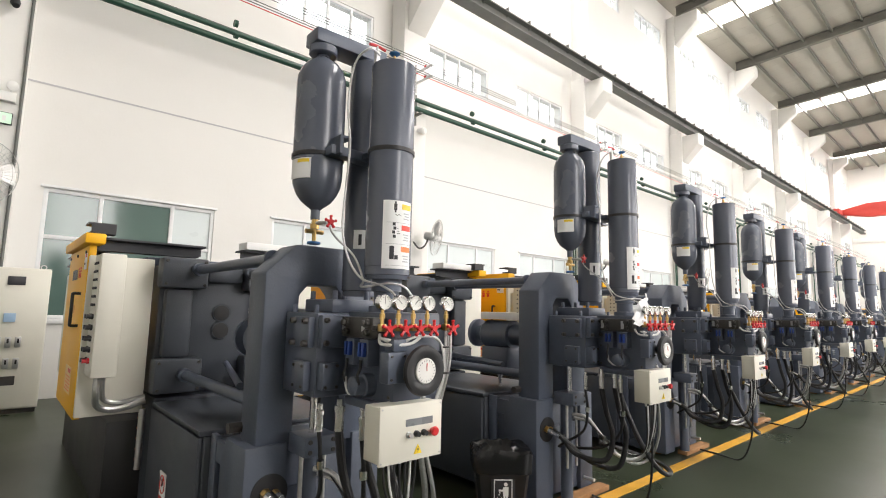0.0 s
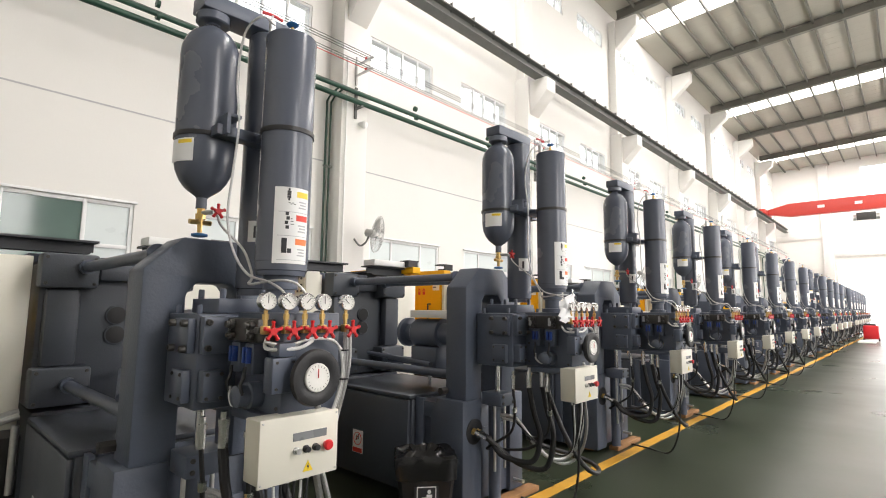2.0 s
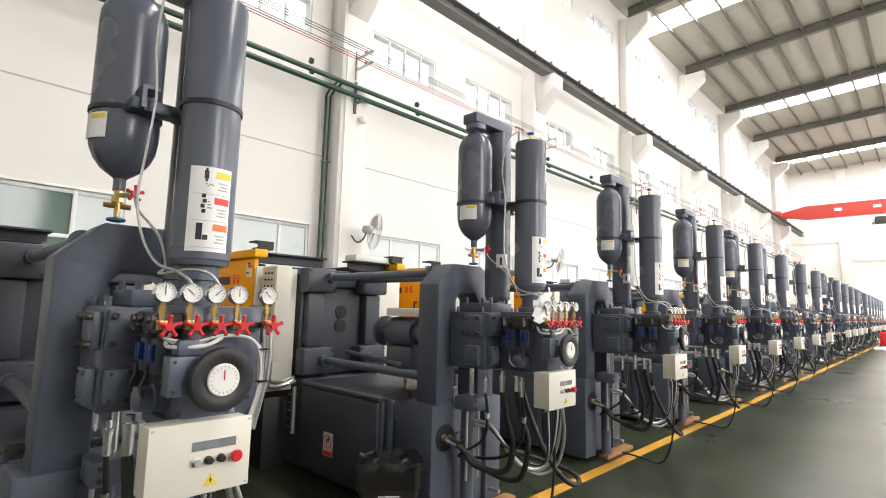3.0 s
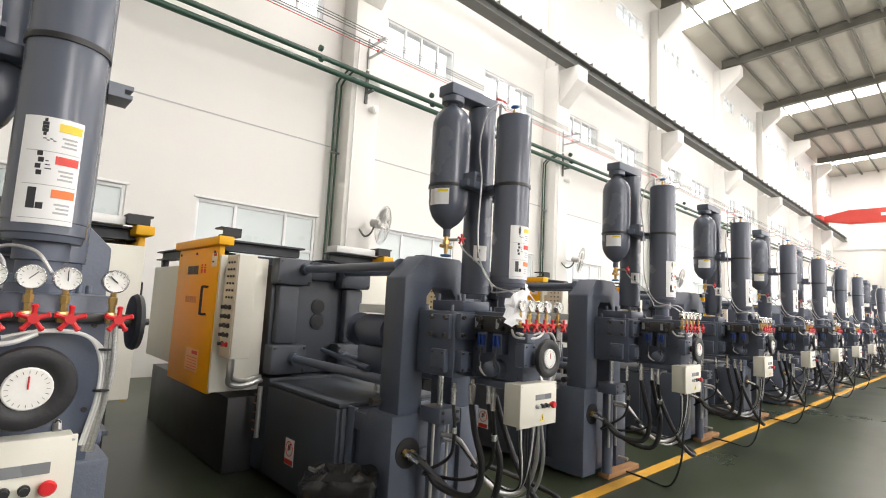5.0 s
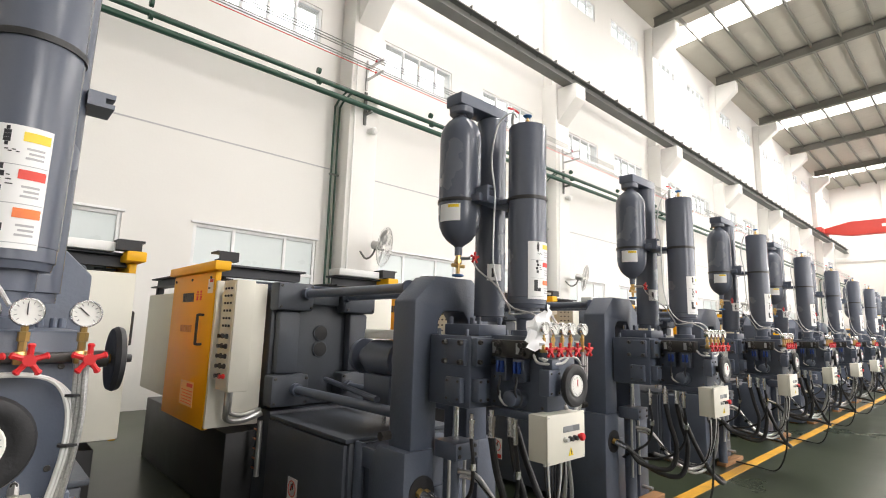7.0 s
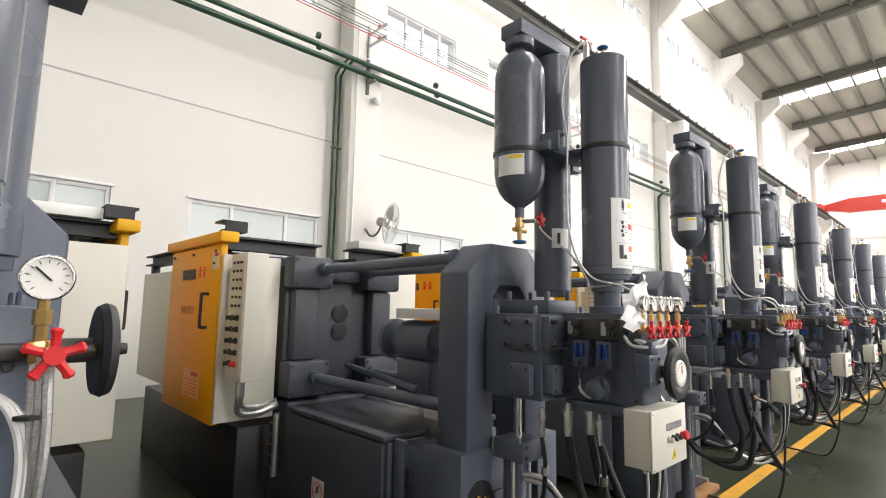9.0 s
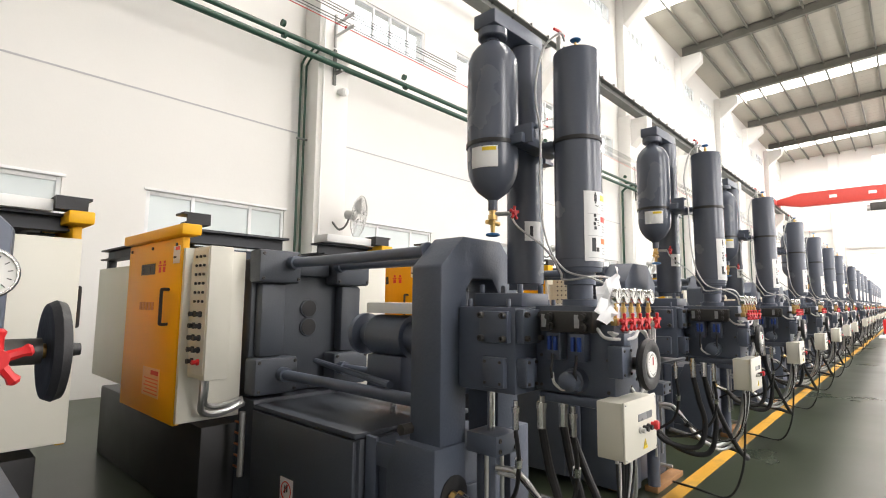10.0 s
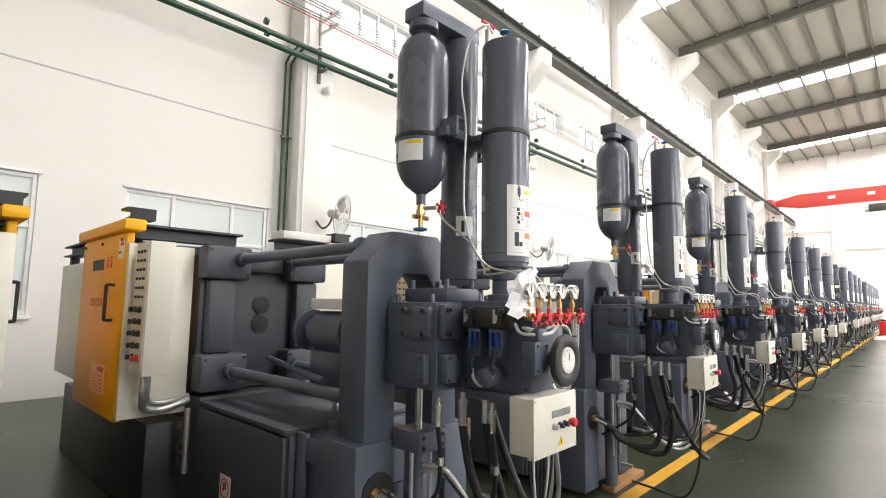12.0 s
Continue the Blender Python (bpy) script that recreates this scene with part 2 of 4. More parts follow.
def wrap(bm, cx, cy, r, az0, az1, z0, z1, mi=0, n=10, thick=0.0012):
    """A sheet wrapped round an upright cylinder; azimuth in degrees clockwise from +y."""
    rows = []
    for i in range(n + 1):
        a = radians(az0 + (az1 - az0) * i / n)
        d = Vector((math.sin(a), math.cos(a), 0))
        c = Vector((cx, cy, 0))
        rows.append([bm.verts.new(c + d * rr + Vector((0, 0, z))) for rr, z in ((r, z0), (r + thick, z0), (r + thick, z1), (r, z1))])
    fs = []
    for a, b in zip(rows, rows[1:]):
        for j in range(4):
            fs.append(bm.faces.new((a[j], b[j], b[(j + 1) % 4], a[(j + 1) % 4])))
    fs += [bm.faces.new(rows[0]), bm.faces.new(rows[-1][::-1])]
    for f in fs:
        f.material_index = mi
    bmesh.ops.recalc_face_normals(bm, faces=fs)
    return bm


def bolts(parent, spots, normal, r=0.014, h=0.012, mat=None):
    for s in spots:
        b = bmesh.new()
        q = Vector(s) + Vector(normal) * h
        revolve(b, s, q, [(0, r), (h * 0.8, r), (h, r * 0.85), (h, r * 0.5), (h * 0.6, r * 0.45)], 10)
        part("bolt", b, mat or DARK, parent)


# ---- the hall ----


def wall_with_openings(name, axis, at, thick, a0, a1, z0, z1, openings, label):
    """A wall across axis with rectangular openings (a, b, low, high) cut through it."""
    cuts_a = sorted({a0, a1, *[o[0] for o in openings], *[o[1] for o in openings]})
    cuts_z = sorted({z0, z1, *[o[2] for o in openings], *[o[3] for o in openings]})

    def hole(i, j):
        if not (0 <= i < len(cuts_a) - 1 and 0 <= j < len(cuts_z) - 1):
            return None
        ca, cz = (cuts_a[i] + cuts_a[i + 1]) / 2, (cuts_z[j] + cuts_z[j + 1]) / 2
        return any(o[0] < ca < o[1] and o[2] < cz < o[3] for o in openings)
    bm = bmesh.new()
    def pt(a, z, d):
        return (a, at + d, z) if axis == "y" else (at + d, a, z)
    for i in range(len(cuts_a) - 1):
        for j in range(len(cuts_z) - 1):
            if hole(i, j):
                continue
            l, r, b, t = cuts_a[i], cuts_a[i + 1], cuts_z[j], cuts_z[j + 1]
            for d in (0, thick):
                bm.faces.new([bm.verts.new(pt(*q, d)) for q in ((l, b), (r, b), (r, t), (l, t))])
            for di, dj, q0, q1 in ((-1, 0, (l, b), (l, t)), (1, 0, (r, b), (r, t)), (0, -1, (l, b), (r, b)), (0, 1, (l, t), (r, t))):
                if hole(i + di, j + dj) is not False:
                    bm.faces.new([bm.verts.new(pt(*q0, 0)), bm.verts.new(pt(*q1, 0)), bm.verts.new(pt(*q1, thick)), bm.verts.new(pt(*q0, thick))])
    bmesh.ops.remove_doubles(bm, verts=bm.verts, dist=1e-4)
    bmesh.ops.recalc_face_normals(bm, faces=bm.faces)
    return thing(name, bm, WALL, label, "wall", kind="structure")


LOW, HIGH, TOP = (1.3, 3.17), (7.22, 8.02), (12.75, 13.45)
spans = []
for c in COLS[:-1]:
    for o in ((0.93, 3.38, 0.81, 3.05), (4.46, 6.84, 4.28, 6.62)):
        spans.append([c + q for q in o])
openings = []
for a, b, ha, hb in spans:
    if b < X1:
        openings += [(a, b, *LOW), (ha, hb, *HIGH), (ha, hb, *TOP)]
wall_with_openings("wall_north", "y", Y1, 0.3, X0, X1 + 0.3, 0, 14.7, openings, "white plastered hall wall with three rows of windows")
# scored joint in the plaster
for i, c in enumerate(COLS[:-1]):
    thing("trim", B(c + 0.4, c + BAY - 0.4, Y1 - 0.006, Y1 + 0.01, 4.66, 4.685), FAINT, "thin grey joint line across the plaster wall", "trim", kind="structure")

n_win = 0
for a, b, z0, z1 in openings:
    n_win += 1
    low = z0 == LOW[0]
    ORIGIN = Vector(((a + b) / 2, Y1, z0))
    w = root("window_%d" % n_win, ORIGIN, "low office window in a white aluminium frame" if low else "bright high window in a white aluminium frame", "window")
    tagged(w, kind="structure")
    y0, y1 = Y1 + 0.02, Y1 + 0.09
    cuts = [a, a + 0.30 * (b - a), a + 0.72 * (b - a), b] if low else [a, a + (b - a) * 0.27, a + (b - a) * 0.5, a + (b - a) * 0.75, b]
    f = bmesh.new()
    for x in cuts:
        x = min(max(x, a + 0.03), b - 0.03)
        box(f, x - 0.03, x + 0.03, y0, y1, z0, z1, 0.006)
    zs = [z0 + 0.03, z1 - 0.03] + ([z1 - 0.70] if low else [])
    for z in zs:
        for l, r in zip(cuts, cuts[1:]):
            box(f, l + 0.02, r - 0.02, y0 + 0.004, y1 - 0.004, z - 0.03, z + 0.03, 0.006)
    part("window_frame", f, ALU, w)
    if low:
        part("window_sill", B(a - 0.05, b + 0.05, Y1 - 0.05, Y1 + 0.12, z0 - 0.06, z0 - 0.002, 0.01), ALU, w)
        part("lintel", B(a - 0.04, b + 0.04, Y1 - 0.03, Y1 + 0.02, z1 + 0.002, z1 + 0.04, 0.006), ALU, w)
    for i, (l, r) in enumerate(zip(cuts, cuts[1:])):
        dark = low and a < 3.5
        part("pane", B(l + 0.02, r - 0.02, y0 + 0.03, y0 + 0.04, z0 + 0.02, z1 - 0.02), (DIMGLASS if dark and i < 2 else FROST) if low else GLASS, w)
        w.children[-1].visible_shadow = low
ORIGIN = Vector((0, 0, 0))
# bright overcast sky behind the high windows
thing("backdrop", B(X0, X1, Y1 + 3.0, Y1 + 3.1, 5.5, 34), DAY, "pale overcast sky outside the high windows", "sky", kind="structure")

south = [(COL0 + BAY * k + 1.95, COL0 + BAY * k + 4.55, 3.0, 9.0) for k in range(-1, 7)]
wall_with_openings("wall_south", "y", Y0 - 0.3, 0.3, X0, X1 + 0.3, 0, 14.7, south, "white plastered hall wall with tall windows")
wall_with_openings("wall_west", "x", X0 - 0.3, 0.3, Y0 - 0.3, Y1 + 0.3, 0, 15.05, [], "plain white end wall")
wall_with_openings("wall_east", "x", X1, 0.3, Y0, Y1, 0, 15.05, [(-4.0, 4.7, 0, 5.85), (-2.2, 2.6, 11.6, 14.2)], "white end wall with a tall open doorway")
thing("backdrop", B(X1 + 12, X1 + 12.1, -30, 30, -0.2, 20), DAY, "glaring daylight outside the end doorway", "sky", kind="structure")
for y in (5.2, -0.6):
    thing("column", B(X1 - 0.35, X1 - 0.002, y - 0.35, y + 0.35, 5.9 if y < 4.7 else 0, 14.6, 0.02), WALL, "white plastered pier on the end wall", "column", "end wall piers", "structure")
thing("trim", B(X1 - 0.12, X1 - 0.003, 4.75, Y1 - 0.1, 8.1, 8.5, 0.01), WALL, "white ledge across the end wall", "trim", kind="structure")
thing("trim", B(X1 - 0.12, X1 - 0.003, -9, 4.7, 6.4, 6.8, 0.01), WALL, "white ledge over the doorway", "trim", kind="structure")

LAYOUT = Matrix.Identity(4)
lo, hi = HALL @ Vector((X0, Y0, 0)), HALL @ Vector((X1 + 0.3, Y1, 0))
thing("floor", B(lo.x, hi.x, lo.y, hi.y, -0.25, 0), FLOOR, "worn green-grey painted concrete floor", "floor", kind="structure")
thing("floor_line", B(lo.x + 1, 52, 2.36, 2.48, 0.0, 0.004), LINE, "worn yellow line painted on the floor", "floor marking", kind="structure")
thing("ground", B(hi.x + 0.002, hi.x + 30, -36, 36, -0.25, -0.01), FAINT, "pale concrete yard outside the doorway", "ground", kind="structure")
LAYOUT = HALL

# columns, corbels, roof
for c in COLS:
    if c > X1:
        continue
    hw = 0.36
    thing("column", B(c - hw, c + hw if c > 0 else 0.16, Y1 - 0.5, Y1 - 0.002, 0, 9.0, 0.015), WALL, "white plastered square column against the wall", "column", "wall columns", "structure")
    thing("column", B(c - 0.28, c + 0.28, Y1 - 0.32, Y1 - 0.002, 9.004, 14.2, 0.015), WALL, "white plastered upper column", "column", "upper columns", "structure")
    thing("corbel", P([(Y1 - 0.5, 7.75), (Y1 - 0.5, 8.84), (Y1 - 1.15, 8.84), (Y1 - 1.15, 8.4)], "x", c - 0.28, c + 0.28, 0.02), WALL, "white concrete corbel carrying the crane rail", "corbel", "corbels", "structure")
    LAYOUT = ROOF
    thing("corbel", P([(Y1 - 0.32, 13.5), (Y1 - 0.32, 14.86), (Y1 - 1.25, 14.86), (Y1 - 1.25, 14.35)], "x", c - 0.22, c + 0.22, 0.02), WALL, "white bracket under the roof beam", "corbel", "roof brackets", "structure")
    z = [EAVE - 0.5 + SLOPE * (Y1 - y) for y in (Y1, 0)]
    bm = bmesh.new()
    for s0, s1, wd in ((0.0, 0.04, 0.11), (0.04, 0.40, 0.02), (0.40, 0.44, 0.11)):
        for ya, yb, za, zb in ((Y1 - 0.34, 0, z[0] + 0.02, z[1]), (0, Y0, z[1], z[0])):
            lo = [bm.verts.new((c + sx * wd, y, zz + s)) for y, zz in ((ya, za), (yb, zb)) for sx in (-1, 1) for s in (s0, s1)]
            for q in ((0, 1, 3, 2), (4, 6, 7, 5), (0, 4, 5, 1), (2, 3, 7, 6), (0, 2, 6, 4), (1, 5, 7, 3)):
                bm.faces.new([lo[i] for i in q])
    bmesh.ops.recalc_face_normals(bm, faces=bm.faces)
    thing("roof_beam", bm, RAFTER, "grey steel roof beam across the hall", "beam", "roof beams", "structure")
    LAYOUT = HALL
LAYOUT = ROOF
# purlins
for i in range(16):
    y = Y1 - 1.12 - i * 1.10
    z = EAVE - 0.06 + SLOPE * (Y1 - abs(y)) if y > 0 else EAVE - 0.06 + SLOPE * (Y1 - abs(y))
    bm = B(X0, X1, y - 0.035, y - 0.025, z - 0.16, z)
    box(bm, X0, X1, y - 0.025, y + 0.045, z - 0.012, z)
    box(bm, X0, X1, y - 0.025, y + 0.045, z - 0.16, z - 0.148)
    thing("purlin", bm, RAFTER, "thin grey steel roof purlin", "purlin", "purlins", "structure")
# roof sheets with gaps for the skylights, ribs run up the slope
edges = [X0 - 0.3]
for s in STRIPS:
    edges += [s - 0.75, s + 0.75]
edges.append(X1 + 0.3)
bm = bmesh.new()
glow = bmesh.new()
for i, (l, r) in enumerate(zip(edges, edges[1:])):
    if r <= l:
        continue
    for ya, yb in ((Y1 + 0.3, 0), (0, Y0 - 0.3)):
        za, zb = [EAVE + SLOPE * (Y1 - abs(y)) for y in (ya, yb)]
        tgt = bm if i % 2 == 0 else glow
        vs = [tgt.verts.new(q) for q in ((l, ya, za), (r, ya, za), (r, yb, zb), (l, yb, zb))]
        vt = [tgt.verts.new((v.co.x, v.co.y, v.co.z + 0.05)) for v in vs]
        tgt.faces.new(vs[::-1]); tgt.faces.new(vt)
        for q in range(4):
            tgt.faces.new((vs[q], vs[(q + 1) % 4], vt[(q + 1) % 4], vt[q]))
        if i % 2 == 0:
            x = l + 0.4
            while x < r - 0.2:
                rib = [tgt.verts.new(q) for q in ((x - 0.03, ya, za - 0.003), (x, ya, za - 0.012), (x + 0.03, ya, za - 0.003), (x - 0.03, yb, zb - 0.003), (x, yb, zb - 0.012), (x + 0.03, yb, zb - 0.003))]
                tgt.faces.new((rib[0], rib[1], rib[4], rib[3])); tgt.faces.new((rib[1], rib[2], rib[5], rib[4]))
                x += 0.75
thing("ceiling", bm, SHEET, "pale ribbed metal roof sheeting", "ceiling", kind="structure")
thing("skylight", glow, SKYLIGHT, "glowing translucent skylight strips in the roof", "skylight", kind="structure")

LAYOUT = HALL

# crane rail on the corbels
bm = B(X0, X1 - 0.05, 8.08, 8.42, 8.845, 8.88)
box(bm, X0, X1 - 0.05, 8.235, 8.265, 8.88, 9.14)
box(bm, X0, X1 - 0.05, 8.08, 8.42, 9.14, 9.17)
box(bm, X0, X1 - 0.05, 8.21, 8.29, 9.17, 9.24)
crane_rail = thing("crane_rail", bm, STEEL, "dark steel crane runway girder along the wall", "crane rail", kind="structure")
x = X0 + 0.3
while x < X1 - 0.3:
    part("stiffener", B(x - 0.008, x + 0.008, 8.09, 8.234, 8.881, 9.139), STEEL, crane_rail)
    x += 0.9375

# the red bridge crane
ORIGIN = Vector((50, 8.2, 9.24))
crane = root("bridge_crane", ORIGIN, "red steel bridge crane on runway rails across the hall", "crane")
part("girder", P([(8.3, 9.3), (8.3, 9.55), (6.6, 9.95), (-8, 9.95), (-8, 8.95), (6.6, 8.95)], "x", 49.7, 50.3, 0.02), CRANE, crane)
part("end_carriage", B(48.6, 51.4, 8.05, 8.45, 9.24, 9.6, 0.03), CRANE, crane)
for yy in (4.6, 2.4, 0.4):
    part("marking", B(49.69, 49.698, yy - 0.22, yy + 0.22, 9.38, 9.6), PAPER, crane)
hoist = part("hoist", B(49.75, 50.25, 1.5, 2.6, 8.2, 8.75, 0.05), DARK, crane, "dark hoist trolley")
part("drum", R((50, 1.3, 8.4), (50, 2.8, 8.4), 0.22), ZINC, hoist)
ORIGIN = Vector((0, 0, 0))

# pipes along the wall
for y, z, r, m, lb in ((8.42, 5.9, 0.055, GREEN, "green painted pipe along the wall"), (8.47, 6.12, 0.045, GREEN, "dark green painted pipe along the wall"), (8.54, 6.2, 0.02, STEEL, "thin dark conduit along the wall")):
    p = thing("wall_pipe", R((X0, y, z), (X1 - 0.2, y, z), r, 12), m, lb, "pipe", "wall pipes")
    if r > 0.04:
        for k in range(22):
            xx = X0 + 1.2 + 3.0 * k
            part("flange", R((xx, y, z), (xx + 0.06, y, z), r + 0.016, 12), m, p)
for c in COLS[:-1]:
    bm = B(c - 0.03, c + 0.03, 8.36, 8.62, 5.80, 5.84)
    box(bm, c - 0.03, c + 0.03, 8.58, 8.618, 5.6, 6.3)
    thing("pipe_bracket", bm, STEEL, "dark steel pipe bracket on a column", "bracket", "pipe brackets")
    for dx in (-0.52, -0.41):
        p = thing("drop_pipe", U([(c + dx, 8.95, 0.02), (c + dx, 8.95, 3), (c + dx, 8.95, 5.6), (c + dx, 8.9, 5.98), (c + dx, 8.5, 6.14)], 0.022, 8), GREEN, "thin dark green drop pipe beside a column", "pipe", "drop pipes")
    bm = R((c - 0.27, 8.57, 0), (c - 0.27, 8.57, 6.9), 0.018, 8)
    p = thing("conduit", bm, WHITE, "thin pale conduit on a column", "conduit", "column conduits")
    bm = B(c - 0.58, c - 0.30, 8.9, 8.94, 4.5, 4.53)
    thing("pipe_clamp", bm, STEEL, "small dark steel pipe clamp", "clamp", "pipe clamps")
    v = thing("pipe_valve", R((c - 0.30, 8.9, 4.72), (c - 0.16, 8.9, 4.72), 0.03, 10), STEEL, "small dark shut-off valve on a drop pipe", "valve", "pipe valves")
    # round flood lamp under the pipes
    bm = bmesh.new()
    revolve(bm, (c + 0.12, 8.62, 5.52), (c + 0.2, 8.4, 5.46), [(0, 0.04), (0.1, 0.075), (0.16, 0.085), (0.2, 0.06), (0.22, 0.0)], 16)
    thing("wall_lamp", bm, WHITE, "small round white lamp on a column", "lamp", "wall lamps")

# bare conductor wires on cross arms
for i, (y, z) in enumerate(((8.12, 6.62), (8.2, 6.62), (8.28, 6.62), (8.12, 6.86), (8.2, 6.86), (8.28, 6.86))):
    thing("wire", R((X0, y, z), (X1 - 0.3, y, z), 0.009, 5), (RED if i == 2 else STEEL), "thin bare conductor wire strung along the wall", "wire", "conductor wires")
for c in COLS[:-1]:
    ORIGIN = Vector((c, 8.6, 6.5))
    a = root("wire_bracket", ORIGIN, "galvanised cross-arm with insulators on a column", "bracket", "wire brackets")
    part("upright", B(c - 0.02, c + 0.02, 8.58, 8.62, 6.35, 7.0), ZINC, a)
    for z in (6.57, 6.81):
        part("arm", B(c - 0.02, c + 0.02, 8.02, 8.6, z - 0.02, z + 0.02), ZINC, a)
        for y in (8.12, 8.2, 8.28):
            part("insulator", R((c, y, z + 0.02), (c, y, z + 0.07), 0.025, 8), RED if y == 8.28 else WHITE, a)
ORIGIN = Vector((0, 0, 0))


def wall_fan(c):
    global ORIGIN
    ORIGIN = Vector((c, 8.62, 3.0))
    f = root("wall_fan", ORIGIN, "grey industrial oscillating wall fan with a wire cage", "fan", "wall fans")
    part("arm", U([(c, 8.62, 3.0), (c + 0.02, 8.45, 2.85), (c + 0.06, 8.3, 2.9), (c + 0.1, 8.22, 3.08)], 0.02), STEEL, f)
    q0, q1 = Vector((c + 0.06, 8.32, 3.12)), Vector((c + 0.26, 8.0, 3.05))
    d = (q1 - q0).normalized()
    part("motor", revolve(bmesh.new(), q0, q1, [(0, 0.05), (0.03, 0.085), (0.2, 0.085), (0.23, 0.05)], 14), ZINC, f)
    cen = q0 + d * 0.28
    u = d.orthogonal().normalized()
    w = d.cross(u)
    g = bmesh.new()
    for rr, off in ((0.385, 0), (0.28, 0.055), (0.14, 0.085), (0.28, -0.055)):
        ring = [cen + d * off + (u * math.cos(t) + w * math.sin(t)) * rr for t in [2 * math.pi * i / 24 for i in range(25)]]
        tube(g, ring, 0.006 if rr > 0.3 else 0.003, 5, 1)
    for i in range(36):
        t = 2 * math.pi * i / 36
        e = u * math.cos(t) + w * math.sin(t)
        tube(g, [cen + d * 0.09 + e * 0.05, cen + d * 0.06 + e * 0.28, cen + e * 0.385, cen - d * 0.06 + e * 0.28, cen - d * 0.09 + e * 0.07], 0.0022, 3, 2)
    tagged(part("cage", g, ZINC, f), kind="stuff")
    for i in range(3):
        t = 2 * math.pi * i / 3
        bl = bmesh.new()
        vs = []
        for s in range(6):
            for rr in (0.05, 0.345):
                tt = t + s * 0.17
                vs.append(bl.verts.new(cen + d * (0.03 - 0.012 * s) + (u * math.cos(tt) + w * math.sin(tt)) * rr))
        for s in range(5):
            bl.faces.new((vs[2 * s], vs[2 * s + 1], vs[2 * s + 3], vs[2 * s + 2]))
        bmesh.ops.solidify(bl, geom=bl.faces, thickness=0.004)
        part("blade", bl, ZINC, f)
    ORIGIN = Vector((0, 0, 0))


for k in range(-1, 6):
    wall_fan(COL0 + BAY * k + 0.08)

# ---- the die-casting machines ----
LAYOUT = Matrix.Identity(4)
PITCH, FIRST = 2.43, 1.25
MY = 4.4


def star_handle(parent, c, r=0.038):
    b = bmesh.new()
    rod(b, (c[0], c[1], c[2]), (c[0], c[1] - 0.018, c[2]), 0.014, 10)
    for i in range(5):
        t = 2 * math.pi * i / 5 + 0.3
        e = Vector((math.cos(t), 0, math.sin(t)))
        p = Vector(c) + Vector((0, -0.009, 0))
        revolve(b, p + e * 0.008, p + e * r, [(0, 0.0075), (r - 0.02, 0.0065), (r - 0.012, 0.009), (r - 0.008, 0.005)], 7)
    return part("star_handle", b, RED, parent, "red star-shaped valve handle")


def gauge(parent, x, y, z, r=0.034, needle=0.6):
    g = part("gauge", revolve(bmesh.new(), (x, y + 0.014, z), (x, y - 0.02, z), [(0, r * 0.9), (0.004, r), (0.03, r), (0.034, r * 0.93), (0.034, r * 0.88), (0.028, r * 0.87)], 22), CHROME, parent, "round chrome pressure gauge")
    part("dial", R((x, y - 0.012, z), (x, y - 0.0155, z), r * 0.865, 20), DIAL, g)
    m = bmesh.new()
    for i in range(11):
        t = radians(225 - 27 * i)
        e = Vector((math.cos(t), 0, math.sin(t)))
        q = Vector((x, y - 0.0165, z))
        rod(m, q + e * r * 0.6, q + e * r * 0.76, 0.0009, 4)
    tagged(part("scale", m, INK, g), kind="stuff")
    e = Vector((math.cos(needle), 0, math.sin(needle)))
    q = Vector((x, y - 0.0175, z))
    part("needle", R(q - e * r * 0.2, q + e * r * 0.62, 0.0014, 5), INK, g)
    part("stem", revolve(bmesh.new(), (x, y, z - r), (x, y, z - r - 0.06), [(0, 0.008), (0.012, 0.008), (0.013, 0.0125), (0.035, 0.0125), (0.036, 0.009), (0.06, 0.009)], 6), BRASS, parent, "brass gauge fitting")


def hand_wheel(parent, c, axis, r, dial):
    c, a = Vector(c), Vector(axis).normalized()
    prof = [(-0.012, r * 0.55), (-0.016, r * 0.8), (-0.014, r * 0.93), (0.0, r), (0.016, r * 0.95), (0.02, r * 0.8), (0.016, r * 0.6), (0.01, r * 0.5)]
    w = part("hand_wheel", revolve(bmesh.new(), c, c + a, prof, 30), BLACK, parent, "black rubber-rimmed handwheel")
    if dial:
        part("dial", revolve(bmesh.new(), c + a * 0.008, c + a * 0.02, [(0, r * 0.5), (0.008, r * 0.5), (0.012, r * 0.47)], 24), DIAL, w, "white position dial")
        u = Vector((0, 0, 1))
        s = a.cross(u)
        t = bmesh.new()
        for i in range(20):
            e = u * math.cos(i * 0.314) + s * math.sin(i * 0.314)
            rod(t, c + a * 0.0208 + e * r * 0.36, c + a * 0.0208 + e * r * 0.43, 0.0008, 4)
        tagged(part("scale", t, INK, w), kind="stuff")
        part("needle", R(c + a * 0.022, c + a * 0.022 + u * r * 0.3, 0.002, 5), RED, w)
    else:
        part("hub", revolve(bmesh.new(), c - a * 0.005, c + a * 0.05, [(0, r * 0.35), (0.02, r * 0.3), (0.025, r * 0.15), (0.055, r * 0.12)], 16), BLACK, w)
        part("pin", R(c - a * 0.04, c - a * 0.01, 0.016, 10), BRASS, w)
    return w


